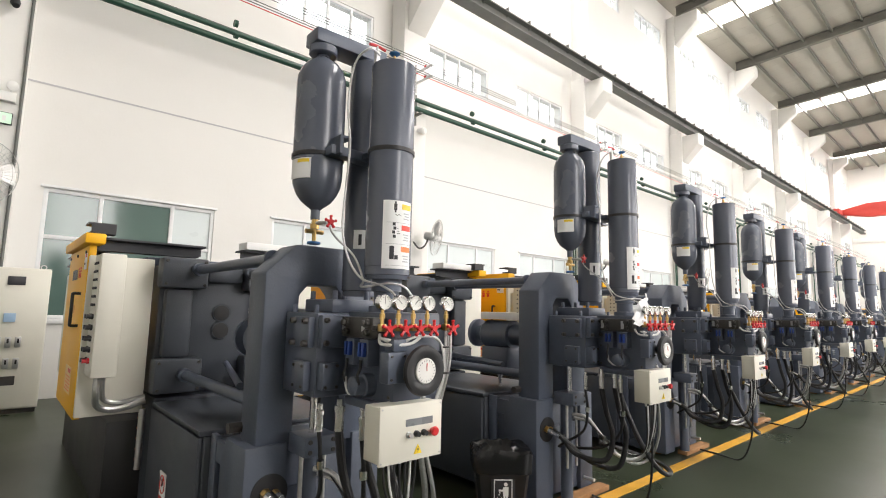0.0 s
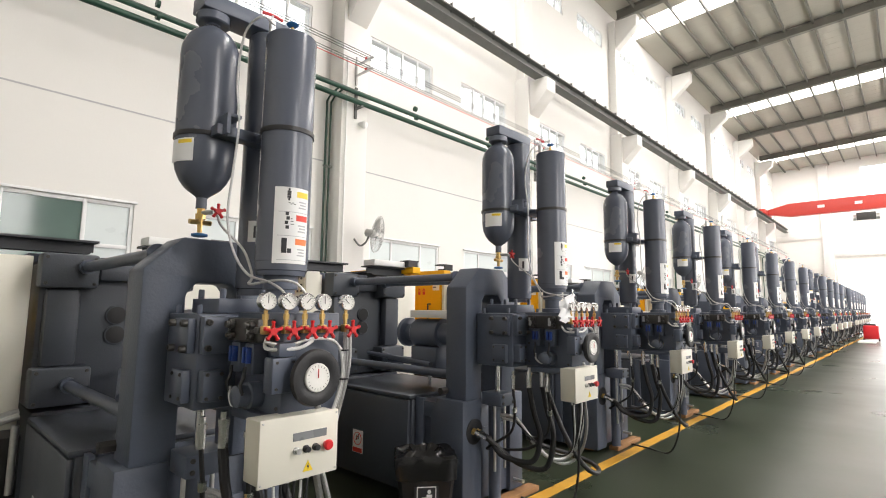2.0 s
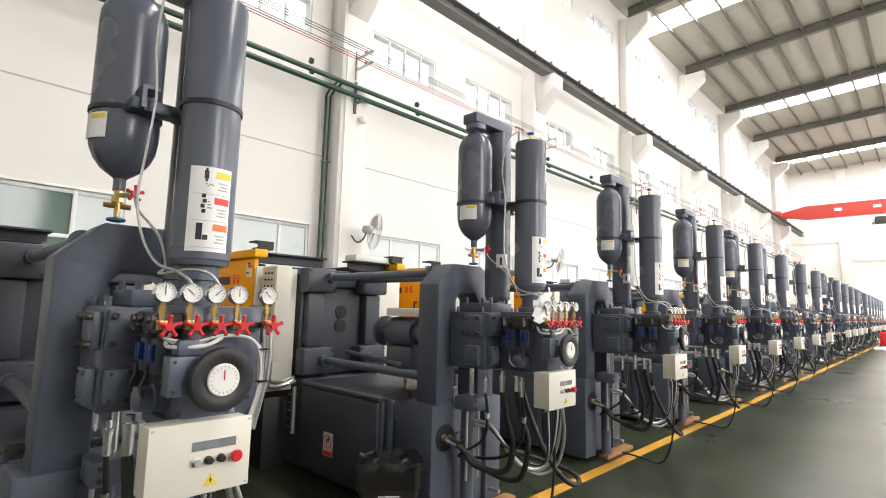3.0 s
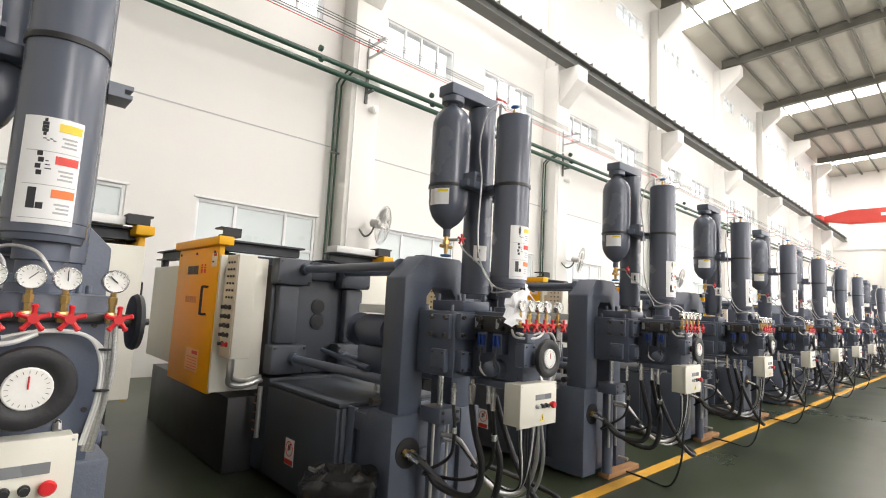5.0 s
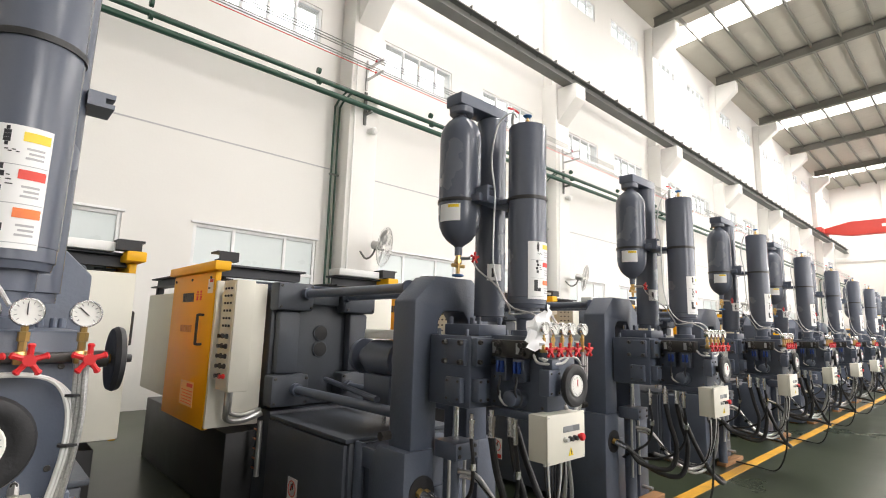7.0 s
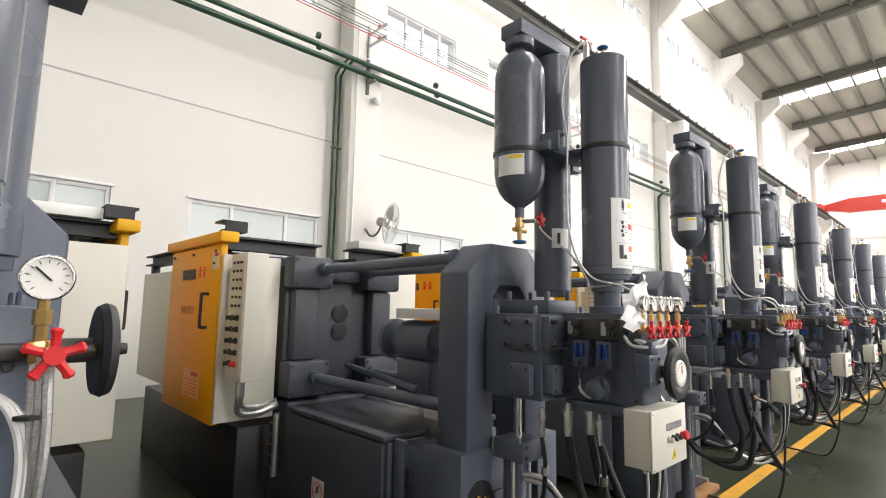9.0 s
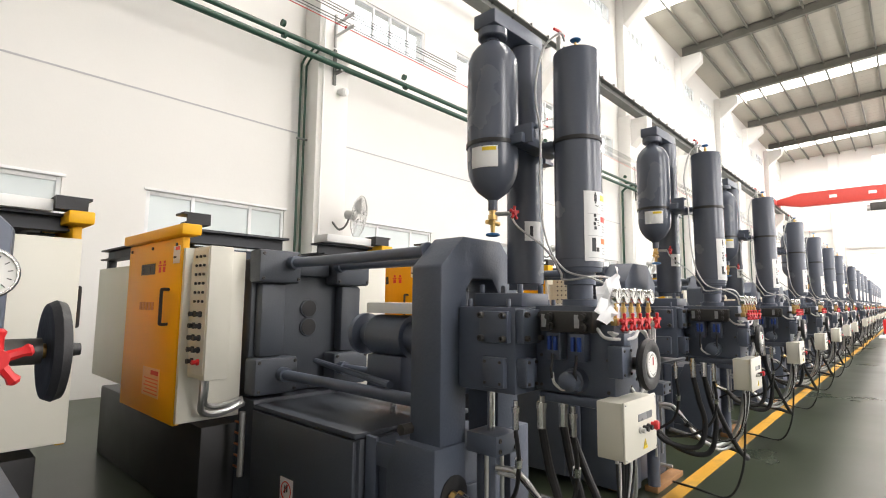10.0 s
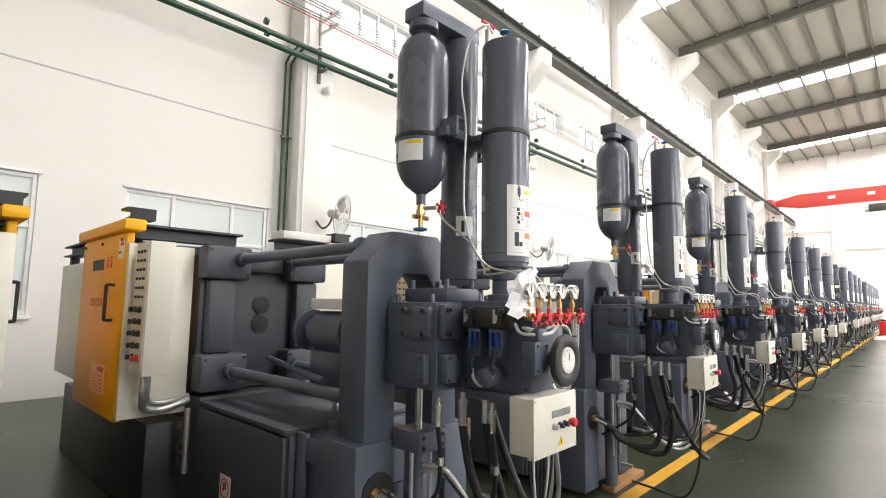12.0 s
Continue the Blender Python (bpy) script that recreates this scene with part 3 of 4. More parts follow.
def build_machine():
    global ORIGIN
    ORIGIN = Vector((0, MY, 0))
    M = root("die_casting_machine", (0, MY, 0), "dark grey cold-chamber die-casting machine with amber doors and tall pressure cylinders", "machine", "die-casting machines")
    # base frame
    L, Rr, CX = -0.28, 0.68, 0.21
    LF = -0.215
    base = part("base", B(L + 0.03, Rr - 0.03, 3.16, 4.34, 0.05, 0.80, 0.012), BASEP, M)
    part("front_base", B(LF + 0.03, Rr - 0.13, 2.68, 3.158, 0.05, 0.79, 0.012), CAST, M)
    part("side_plate", B(L, L + 0.028, 3.18, 4.32, 0.06, 0.79, 0.006), BASEP, base)
    for y0, y1 in ((2.64, 2.74), (3.06, 3.15)):
        part("rib", B(LF - 0.004, LF + 0.028, y0, y1, 0.04, 0.82, 0.006), GREY, base)
    for z0, z1 in ((0.04, 0.12), (0.68, 0.80)):
        part("rail", B(LF, LF + 0.028, 2.742, 3.058, z0, z1, 0.004), GREY, base)
    part("top_plate", B(L, Rr, 3.16, 4.30, 0.802, 0.832, 0.006), BASEP, base)
    part("rear_base", B(L + 0.02, Rr - 0.02, 4.345, 7.2, 0.04, 0.85, 0.012), BASEP, M)
    part("oil_tray", B(CX - 0.72, CX + 0.72, 4.6, 7.1, 0.0, 0.66, 0.012), SUMP, M)
    for y0 in (2.72, 4.1):
        for x0 in (LF + 0.06, Rr - 0.16):
            part("foot", B(x0, x0 + 0.1, y0, y0 + 0.12, 0.0, 0.049), WOOD, M, "wooden packing under the base")
    part("plank", B(LF + 0.25, Rr - 0.02, 2.50, 2.61, 0.0, 0.045, 0.004), WOOD, M, "oily wooden plank under the base")
    # prohibition sign
    sg = part("sign", B(L - 0.0035, L - 0.0005, 3.765, 3.91, 0.245, 0.445), PAPER, M, "white no-stepping sign with a red ring")
    ring = bmesh.new()
    tube(ring, [(L - 0.005, 3.8375 + 0.055 * math.cos(t), 0.37 + 0.055 * math.sin(t)) for t in [2 * math.pi * i / 20 for i in range(21)]], 0.0035, 5, 1)
    rod(ring, (L - 0.005, 3.81, 0.415), (L - 0.005, 3.866, 0.355), 0.003, 5)
    part("ring", ring, REDINK, sg)
    part("band", B(L - 0.0055, L - 0.0037, 3.772, 3.903, 0.25, 0.29), REDINK, sg)
    fp = B(L - 0.0055, L - 0.0037, 3.82, 3.833, 0.365, 0.41)
    box(fp, L - 0.0055, L - 0.0037, 3.842, 3.855, 0.355, 0.40)
    part("footprints", fp, INK, sg)
    # arch frame at the injection end
    AL, AR = -0.165, 0.51
    poly = [(AL, 0.80), (AL, 1.74), (AL + 0.17, 1.905), (AR - 0.17, 1.905), (AR, 1.74), (AR, 0.80), (AR - 0.2, 0.80), (AR - 0.2, 1.62), (AR - 0.25, 1.68), (AL + 0.25, 1.68), (AL + 0.2, 1.62), (AL + 0.2, 0.80)]
    part("arch_frame", P(poly, "y", 2.64, 2.86, 0.012), CAST, M)
    part("leg", P([(2.62, 0.03), (2.62, 0.84), (2.90, 0.84), (2.97, 0.7), (2.97, 0.03)], "x", LF - 0.008, LF + 0.22, 0.01), CAST, M)
    part("leg", P([(2.62, 0.03), (2.62, 0.84), (2.90, 0.84), (2.97, 0.7), (2.97, 0.03)], "x", Rr - 0.28, Rr - 0.09, 0.01), CAST, M)
    part("front_plate", B(LF + 0.222, Rr - 0.282, 2.655, 2.678, 0.05, 0.6, 0.006), GREY, M)
    for x in (AL + 0.08, AR - 0.08):
        for z in (1.02, 1.83):
            if z > 1.5:
                q = x + (0.05 if x < 0 else -0.05)
            else:
                q = x
            tb = part("tie_bar", revolve(bmesh.new(), (q, 2.862, z), (q, 4.285, z), [(0, 0.055), (0.02, 0.055), (0.021, 0.036), (1.36, 0.036), (1.361, 0.052), (1.42, 0.052)], 20), GREY, M, "grey steel tie bar")
    part("bar_nut", R((AL + 0.02, 2.85, 0.9), (AL - 0.07, 2.85, 0.9), 0.03, 6), DARK, M)
    # fixed platen
    bx0, bx1 = CX - 0.50, CX + 0.50
    pl = part("platen", B(bx0 + 0.02, bx1 - 0.02, 4.44, 4.82, 0.86, 1.86, 0.02), BASEP, M)
    for x0, x1 in ((bx0, bx0 + 0.34), (bx1 - 0.34, bx1)):
        for z0, z1 in ((0.88, 1.14), (1.68, 1.92)):
            bs = part("boss", B(x0, x1, 4.29, 4.46, z0, z1, 0.025), BASEP, pl)
            bolts(bs, [(x0 + dx, 4.29, z) for dx in (0.03, 0.31) for z in (z0 + 0.03, z1 - 0.03)], (0, -1, 0), 0.012, 0.01)
    part("frame_ledge", B(bx0 + 0.36, bx1 - 0.36, 4.36, 4.445, 1.74, 1.86, 0.02), BASEP, pl)
    part("frame_ledge", B(bx0 + 0.05, bx0 + 0.25, 4.34, 4.445, 1.142, 1.678, 0.03), BASEP, pl)
    part("frame_ledge", B(bx1 - 0.25, bx1 - 0.05, 4.34, 4.445, 1.142, 1.678, 0.03), BASEP, pl)
    for z in (1.49, 1.345):
        part("bore", revolve(bmesh.new(), (CX, 4.442, z), (CX, 4.425, z), [(0, 0.075), (0.012, 0.075), (0.016, 0.07), (0.016, 0.058)], 22), BASEP, pl)
        # Black disc proud of the ring; its colour stands in for the bore's shade
        part("bore_hole", revolve(bmesh.new(), (CX, 4.4405, z), (CX, 4.423, z), [(0, 0.063), (0.019, 0.063), (0.0195, 0.06)], 20), BLACK, pl)
    part("cooling_manifold", R((L - 0.05, 4.36, 0.35), (L - 0.05, 4.36, 0.78), 0.022, 12), ZINC, M, "grey water manifold")
    for i in range(5):
        z = 0.40 + i * 0.075
        part("nipple", R((L - 0.05, 4.38, z), (L - 0.05, 4.46, z), 0.008, 6), COPPER, M)
    # cream panels and button box
    for side in (-1, 1):
        mid = CX if side < 0 else CX - 0.12
        f = lambda a, b: sorted((mid + side * a, mid + side * b))
        x0, x1 = f(0.52, 0.945)
        part("side_panel", B(x0, x1, 4.46, 4.50, 0.74, 1.90, 0.008), BEIGE, M, "cream sheet-metal panel")
        dx0, dx1 = f(0.90, 0.95)
        d = part("door", B(dx0, dx1, 4.51, 5.64, 0.72, 1.98, 0.012), YELLOW, M, "amber sliding safety door")
        t0, t1 = f(0.86, 0.99)
        part("flange", P([(4.42, 1.985), (4.42, 2.06), (5.67, 2.06), (5.67, 1.985)], "x", t0, t1, 0.01), YELLOW, d)
        o = mid + side * 0.95
        s = side
        part("handle", U([(o, 4.70, 1.62), (o + s * 0.045, 4.70, 1.62), (o + s * 0.05, 4.70, 1.6), (o + s * 0.05, 4.70, 1.5), (o + s * 0.05, 4.70, 1.4), (o + s * 0.045, 4.70, 1.38), (o, 4.70, 1.38)], 0.011, 8, 3), BLACK, d, "black pull handle")
        lg = bmesh.new()
        e0, e1 = sorted((o + s * 0.0005, o + s * 0.003))
        for i in range(6):
            yy = 5.31 - i * 0.052
            box(lg, e0, e1, yy - 0.042, yy, 1.735, 1.815, turn=Matrix.Rotation(radians(6 * s), 3, "X"))
        part("logo", lg, DARK, d)
        lg = bmesh.new()
        for i in range(2):
            yy = 4.94 - i * 0.085
            box(lg, e0, e1, yy - 0.06, yy, 1.79, 1.802)
            box(lg, e0, e1, yy - 0.052, yy - 0.01, 1.745, 1.784)
            box(lg, e0, e1, yy - 0.046, yy - 0.016, 1.808, 1.828)
        part("logo", lg, REDINK, d)
        lg = bmesh.new()
        for i in range(5):
            yy = 5.30 - i * 0.065
            box(lg, e0, e1, yy - 0.05, yy, 1.47, 1.53)
        part("model_plate", lg, OCHRE, d)
        st = part("label", B(e0, e1, 4.54, 4.66, 1.80, 1.92), PAPER, d, "white sticker with a red heading")
        h0, h1 = sorted((o + s * 0.0032, o + s * 0.0045))
        part("heading", B(h0, h1, 4.545, 4.62, 1.89, 1.915), REDINK, st)
        part("pictogram", B(h0, h1, 4.60, 4.65, 1.835, 1.85), INK, st)
        nt = part("notice", B(e0, e1, 4.78, 5.12, 0.86, 1.06), PALEAMBER, d, "faded operating notice with a red heading")
        h0, h1 = sorted((o + s * 0.0032, o + s * 0.0045))
        part("heading", B(h0, h1, 4.80, 4.95, 1.015, 1.045), REDINK, nt)
        for i in range(5):
            part("text_line", B(h0, h1, 4.80, 5.08 - 0.03 * (i % 2), 0.88 + i * 0.025, 0.888 + i * 0.025), ORANGE, nt)
        for yy in (4.60, 5.08, 5.56):
            part("bolt", R((o, yy, 1.93), (o + s * 0.01, yy, 1.93), 0.012, 8), DARK, d)
        part("rear_door", B(*f(0.80, 0.84), 5.66, 7.0, 0.80, 1.85, 0.012), BEIGE, M, "cream rear cover")
        # overhead door rails
        bm = B(*f(0.72, 0.86), 4.74, 6.9, 2.02, 2.035)
        box(bm, *f(0.785, 0.795), 4.74, 6.9, 1.945, 2.02)
        box(bm, *f(0.72, 0.86), 4.74, 6.9, 1.93, 1.945)
        part("door_rail", bm, RAIL, M, "dark steel door rail")
        part("rail_post", B(*f(0.74, 0.81), 6.80, 6.88, 0.86, 1.929, 0.006), RAIL, M)
        inner = 0.12 if side < 0 else 0.30
        bm = B(*f(inner, 0.90), 4.56, 4.72, 2.034, 2.05)
        box(bm, *f(inner + 0.02, 0.90), 4.63, 4.65, 1.965, 2.034)
        box(bm, *f(inner + 0.05, 0.90), 4.58, 4.70, 1.95, 1.965)
        part("cross_beam", bm, RAIL, M, "dark steel cross beam over the doors")
        bm = B(*f(0.80, 0.955), 4.44, 4.56, 2.062, 2.078)
        box(bm, *f(0.80, 0.955), 4.44, 4.455, 2.078, 2.125)
        box(bm, *f(0.80, 0.82), 4.455, 4.56, 2.078, 2.125)
        box(bm, *f(0.80, 0.975), 4.44, 4.60, 2.125, 2.14)
        part("rail_end", bm, BLACK, M, "black folded rail end bracket")
        if side > 0:
            part("rail_cover", B(*f(inner + 0.02, 0.80), 4.50, 4.70, 2.052, 2.12, 0.006), WHITE, M, "white packing sheet on the beam")
        part("cover_beam", B(*f(0.08, 0.50), 4.84, 6.4, 1.88, 1.95, 0.01), GREY, M)
    bb = part("button_box", B(CX - 0.915, CX - 0.765, 4.13, 4.40, 1.05, 1.895, 0.008), BEIGE, M, "cream push-button box")
    part("standoff", B(CX - 0.90, CX - 0.78, 4.401, 4.459, 1.2, 1.8), BEIGE, bb)
    fx = CX - 0.916
    part("face", B(fx - 0.003, fx + 0.0005, 4.15, 4.38, 1.08, 1.875), BEIGE, bb)
    for i in range(6):
        for j in range(3):
            part("lamp", R((fx - 0.003, 4.20 + j * 0.06, 1.83 - i * 0.058), (fx - 0.014, 4.20 + j * 0.06, 1.83 - i * 0.058), 0.009, 8), INK, bb)
    for i in range(5):
        for j in range(2):
            part("knob", revolve(bmesh.new(), (fx - 0.003, 4.22 + j * 0.09, 1.46 - i * 0.075), (fx - 0.05, 4.22 + j * 0.09, 1.46 - i * 0.075), [(0, 0.02), (0.012, 0.02), (0.014, 0.013), (0.04, 0.016)], 10), RED if i == 4 and j == 0 else BLACK, bb)
    part("conduit", U([(CX - 0.85, 4.30, 1.05), (CX - 0.85, 4.30, 0.92), (CX - 0.82, 4.36, 0.82), (CX - 0.70, 4.38, 0.79), (CX - 0.52, 4.4, 0.83)], 0.022, 8), ZINC, M)
    part("conduit", U([(CX - 0.81, 4.34, 1.05), (CX - 0.81, 4.34, 0.95), (CX - 0.78, 4.41, 0.86), (CX - 0.68, 4.42, 0.83), (CX - 0.52, 4.42, 0.86)], 0.018, 8), ZINC, M)
    # rear clamp housing
    part("clamp_housing", B(CX - 0.40, CX + 0.40, 4.9, 6.9, 0.88, 1.80, 0.03), GREY, M)
    # white cover and injection cylinder inside the frame
    part("shot_cylinder", revolve(bmesh.new(), (CX, 2.87, 1.33), (CX, 3.75, 1.33), [(0, 0.10), (0.35, 0.10), (0.351, 0.135), (0.68, 0.135), (0.70, 0.12), (0.72, 0.08), (0.80, 0.08), (0.81, 0.14), (0.85, 0.14), (0.88, 0.11)], 24), GREY, M)
    part("cover", B(CX - 0.1, CX + 0.12, 2.95, 3.58, 1.475, 1.545, 0.008), WHITE, M, "white cover plate")
    part("cylinder_cradle", B(CX - 0.11, CX + 0.11, 3.22, 3.55, 0.97, 1.21, 0.012), GREY, M)
    part("cradle_foot", R((CX, 3.4, 0.83), (CX, 3.4, 0.97), 0.022, 10), CHROME, M)
    part("cross_rod", R((CX - 0.3, 3.1, 1.08), (CX + 0.05, 4.38, 1.08), 0.022, 10), GREY, M)
    # injection manifold blocks
    mb = part("manifold", B(-0.04, 0.42, 2.28, 2.632, 1.12, 1.53, 0.008), GREY, M)
    part("plate", B(-0.035, 0.12, 2.235, 2.278, 1.36, 1.52, 0.006), GREY, mb)
    bolts(mb, [(-0.015, 2.235, 1.385), (0.10, 2.235, 1.385), (-0.015, 2.235, 1.495), (0.10, 2.235, 1.495)], (0, -1, 0), 0.014, 0.02)
    part("plate", B(-0.03, 0.06, 2.22, 2.278, 1.16, 1.29, 0.006), GREY, mb)
    bolts(mb, [(-0.015, 2.22, 1.175), (0.045, 2.22, 1.175), (-0.015, 2.22, 1.275), (0.045, 2.22, 1.275)], (0, -1, 0), 0.008, 0.008)
    part("plate", B(-0.075, -0.042, 2.30, 2.47, 1.36, 1.51, 0.006), GREY, mb)
    bolts(mb, [(-0.075, y, z) for y in (2.32, 2.45) for z in (1.38, 1.49)], (-1, 0, 0), 0.016, 0.025)
    part("plate", B(-0.08, -0.042, 2.32, 2.45, 1.15, 1.29, 0.006), GREY, mb)
    bolts(mb, [(-0.08, y, z) for y in (2.34, 2.43) for z in (1.17, 1.27)], (-1, 0, 0), 0.008, 0.006)
    part("top_block", B(0.05, 0.30, 2.30, 2.60, 1.532, 1.60, 0.006), GREY, mb)
    bolts(mb, [(x, y, 1.6) for x in (0.08, 0.27) for y in (2.33, 2.57)], (0, 0, 1), 0.014, 0.045, GREY)
    bolts(mb, [(x, y, 1.53) for x in (-0.02, 0.34, 0.40) for y in (2.33, 2.57)], (0, 0, 1), 0.012, 0.04, GREY)
    fb = part("front_block", B(0.13, 0.40, 1.87, 2.276, 1.13, 1.54, 0.008), GREY, M)
    part("foot_block", B(0.11, 0.42, 1.9, 2.25, 1.085, 1.128, 0.008), GREY, fb)
    part("valve_bank", B(0.05, 0.128, 1.93, 2.20, 1.42, 1.515, 0.006), DARK, fb, "oily dark steel valve bank")
    for y in (1.97, 2.14):
        part("valve_cap", revolve(bmesh.new(), (0.05, y, 1.49), (0.015, y, 1.49), [(0, 0.02), (0.02, 0.02), (0.022, 0.014), (0.035, 0.014)], 10), DARK, fb)
        part("valve_cap", revolve(bmesh.new(), (0.05, y, 1.445), (0.02, y, 1.445), [(0, 0.018), (0.018, 0.018), (0.02, 0.01), (0.03, 0.01)], 10), DARK, fb)
        part("name_plate", B(0.0475, 0.0497, y - 0.025 + 0.05, y + 0.0 + 0.05, 1.44, 1.50), ZINC, fb)
    for y in (1.98, 2.10):
        s = part("solenoid", B(0.062, 0.128, y, y + 0.075, 1.29, 1.415, 0.006), GREY, fb)
        part("toggle_switch", B(0.04, 0.061, y + 0.010, y + 0.026, 1.335, 1.40, 0.004), BLUE, s, "blue plastic switch")
        part("toggle_switch", B(0.04, 0.061, y + 0.040, y + 0.056, 1.335, 1.40, 0.004), BLUE, s, "blue plastic switch")
        part("elbow", U([(0.045, y + 0.03, 1.32), (0.042, y + 0.03, 1.28), (0.03, y + 0.03, 1.25), (0.04, y + 0.03, 1.21)], 0.007, 7), BLACK, s)
    part("jumper_hose", U([(0.042, 2.13, 1.235), (0.04, 2.12, 1.19), (0.03, 2.07, 1.165), (0.035, 2.03, 1.185), (0.04, 2.01, 1.22)], 0.007, 7), TUBE, fb)
    part("pump_body", revolve(bmesh.new(), (0.13, 2.05, 1.20), (0.02, 2.05, 1.20), [(0, 0.055), (0.05, 0.055), (0.055, 0.045), (0.1, 0.045), (0.11, 0.03)], 16), GREY, fb)
    bolts(fb, [(0.13, y, z) for y in (1.90, 2.24) for z in (1.16, 1.3)], (-1, 0, 0), 0.008, 0.006)
    bolts(fb, [(0.36, 1.87, 1.2), (0.30, 1.87, 1.17), (0.36, 1.87, 1.45)], (0, -1, 0), 0.008, 0.006)
    vb = part("valve_box", B(0.05, 0.155, 1.80, 1.868, 1.235, 1.37, 0.006), GREY, M)
    bolts(vb, [(x, 1.80, z) for x in (0.068, 0.137) for z in (1.253, 1.352)], (0, -1, 0), 0.006, 0.005)
    part("valve_top", B(0.075, 0.145, 1.80, 1.868, 1.372, 1.425, 0.005), GREY, vb)
    part("shaft", revolve(bmesh.new(), (0.21, 1.87, 1.29), (0.21, 1.765, 1.29), [(0, 0.04), (0.03, 0.04), (0.032, 0.028), (0.105, 0.028)], 16), DARK, M)
    hand_wheel(M, (0.21, 1.755, 1.29), (0, -1, 0), 0.112, True)
    part("side_shaft", R((0.42, 2.27, 1.44), (0.53, 2.27, 1.44), 0.028, 12), DARK, M)
    hand_wheel(M, (0.55, 2.27, 1.44), (1, 0, 0), 0.108, False)
    # cylinders
    mc = part("main_cylinder", revolve(bmesh.new(), (0.225, 2.08, 1.70), (0.225, 2.08, 2.88), [(0, 0.104), (0.02, 0.108), (0.024, 0.113), (0.062, 0.113), (0.064, 0.1155), (1.108, 0.1155), (1.116, 0.112), (1.12, 0.104)], 40), TANK, M)
    part("neck", revolve(bmesh.new(), (0.225, 2.08, 1.54), (0.225, 2.08, 1.70), [(0, 0.085), (0.03, 0.085), (0.032, 0.062), (0.10, 0.062), (0.102, 0.075), (0.16, 0.075)], 24), GREY, mc)
    part("band", revolve(bmesh.new(), (0.225, 2.08, 2.342), (0.225, 2.08, 2.362), [(0, 0.1155), (0, 0.121), (0.02, 0.121), (0.02, 0.1155)], 40), BLACK, mc)
    lab = part("label", wrap(bmesh.new(), 0.225, 2.08, 0.1158, 150, 230, 1.75, 2.085), PAPER, mc, "white warning sticker with pictograms")
    for i, (ink, z) in enumerate(((YELINK, 2.055), (REDINK, 1.95), (ORANGE, 1.845))):
        part("heading", wrap(bmesh.new(), 0.225, 2.08, 0.1172, 153, 183, z - 0.012, z + 0.014), ink, lab)
        tx = bmesh.new()
        for j in range(3):
            wrap(tx, 0.225, 2.08, 0.1172, 158, 178 - 3 * (j % 2), z - 0.035 - j * 0.013, z - 0.029 - j * 0.013, 0, 4, 0.0006)
        part("text_lines", tx, FAINT, lab)
        part("divider", wrap(bmesh.new(), 0.225, 2.08, 0.1172, 152, 221, z - 0.0805, z - 0.0785, 0, 12, 0.0006), FAINT, lab)
        pic = bmesh.new()
        if i == 0:
            for j in range(5):
                wrap(pic, 0.225, 2.08, 0.1172, 200 - (2, 4, 4, 4, 2)[j], 200 + (2, 4, 4, 4, 2)[j], z - 0.03 + j * 0.011, z - 0.0195 + j * 0.011, 0, 3, 0.0006)
            for j in range(4):
                wrap(pic, 0.225, 2.08, 0.1172, 185 + j * 4, 189 + j * 4, z - 0.046 + j % 2 * 0.005, z - 0.043 + j % 2 * 0.005, 0, 2, 0.0006)
        elif i == 1:
            for j in range(4):
                wrap(pic, 0.225, 2.08, 0.1172, 202 - (4, 2, 5, 3)[j], 202 + (3, 5, 2, 4)[j], z - 0.05 + j * 0.02, z - 0.035 + j * 0.02, 0, 3, 0.0006)
            for j in range(3):
                wrap(pic, 0.225, 2.08, 0.1172, 187 + 2 * j, 195, z - 0.03 + j * 0.012, z - 0.027 + j * 0.012, 0, 2, 0.0006)
        else:
            wrap(pic, 0.225, 2.08, 0.1172, 201, 212, z - 0.05, z + 0.015, 0, 4, 0.0006)
            wrap(pic, 0.225, 2.08, 0.1172, 191, 200, z - 0.05, z - 0.03, 0, 4, 0.0006)
        part("pictogram", pic, INK, lab)
    v = part("top_valve", revolve(bmesh.new(), (0.225, 2.08, 2.82), (0.225, 2.08, 2.91), [(0, 0.022), (0.02, 0.022), (0.021, 0.012), (0.05, 0.012), (0.052, 0.006), (0.09, 0.006)], 12), BRASS, mc)
    part("valve_handle", revolve(bmesh.new(), (0.225, 2.08, 2.885), (0.225, 2.08, 2.915), [(0, 0.012), (0.006, 0.024), (0.012, 0.029), (0.018, 0.024), (0.022, 0.01)], 12), TEAL, v, "blue valve handwheel")
    v2 = part("bleed_valve", B(0.135, 0.16, 2.115, 2.14, 2.82, 2.90, 0.004), ZINC, mc)
    part("star_handle", U([(0.1, 2.13, 2.925), (0.147, 2.13, 2.932), (0.2, 2.13, 2.925)], 0.008, 6), RED, v2, "red valve lever")
    part("stem", R((0.147, 2.128, 2.895), (0.147, 2.128, 2.93), 0.006, 6), ZINC, v2)
    md = part("rear_cylinder", revolve(bmesh.new(), (0.295, 2.44, 1.62), (0.295, 2.44, 2.98), [(0, 0.09), (0.03, 0.09), (0.034, 0.1), (1.35, 0.1), (1.36, 0.092)], 32), TANK, M)
    part("label", wrap(bmesh.new(), 0.295, 2.44, 0.1003, 183, 238, 1.88, 1.985), PAPER, md)
    part("pictogram", wrap(bmesh.new(), 0.295, 2.44, 0.1013, 212, 222, 1.90, 1.96, 0, 4), INK, md)
    ga = [(0, 0.024), (0.05, 0.024), (0.06, 0.034)]
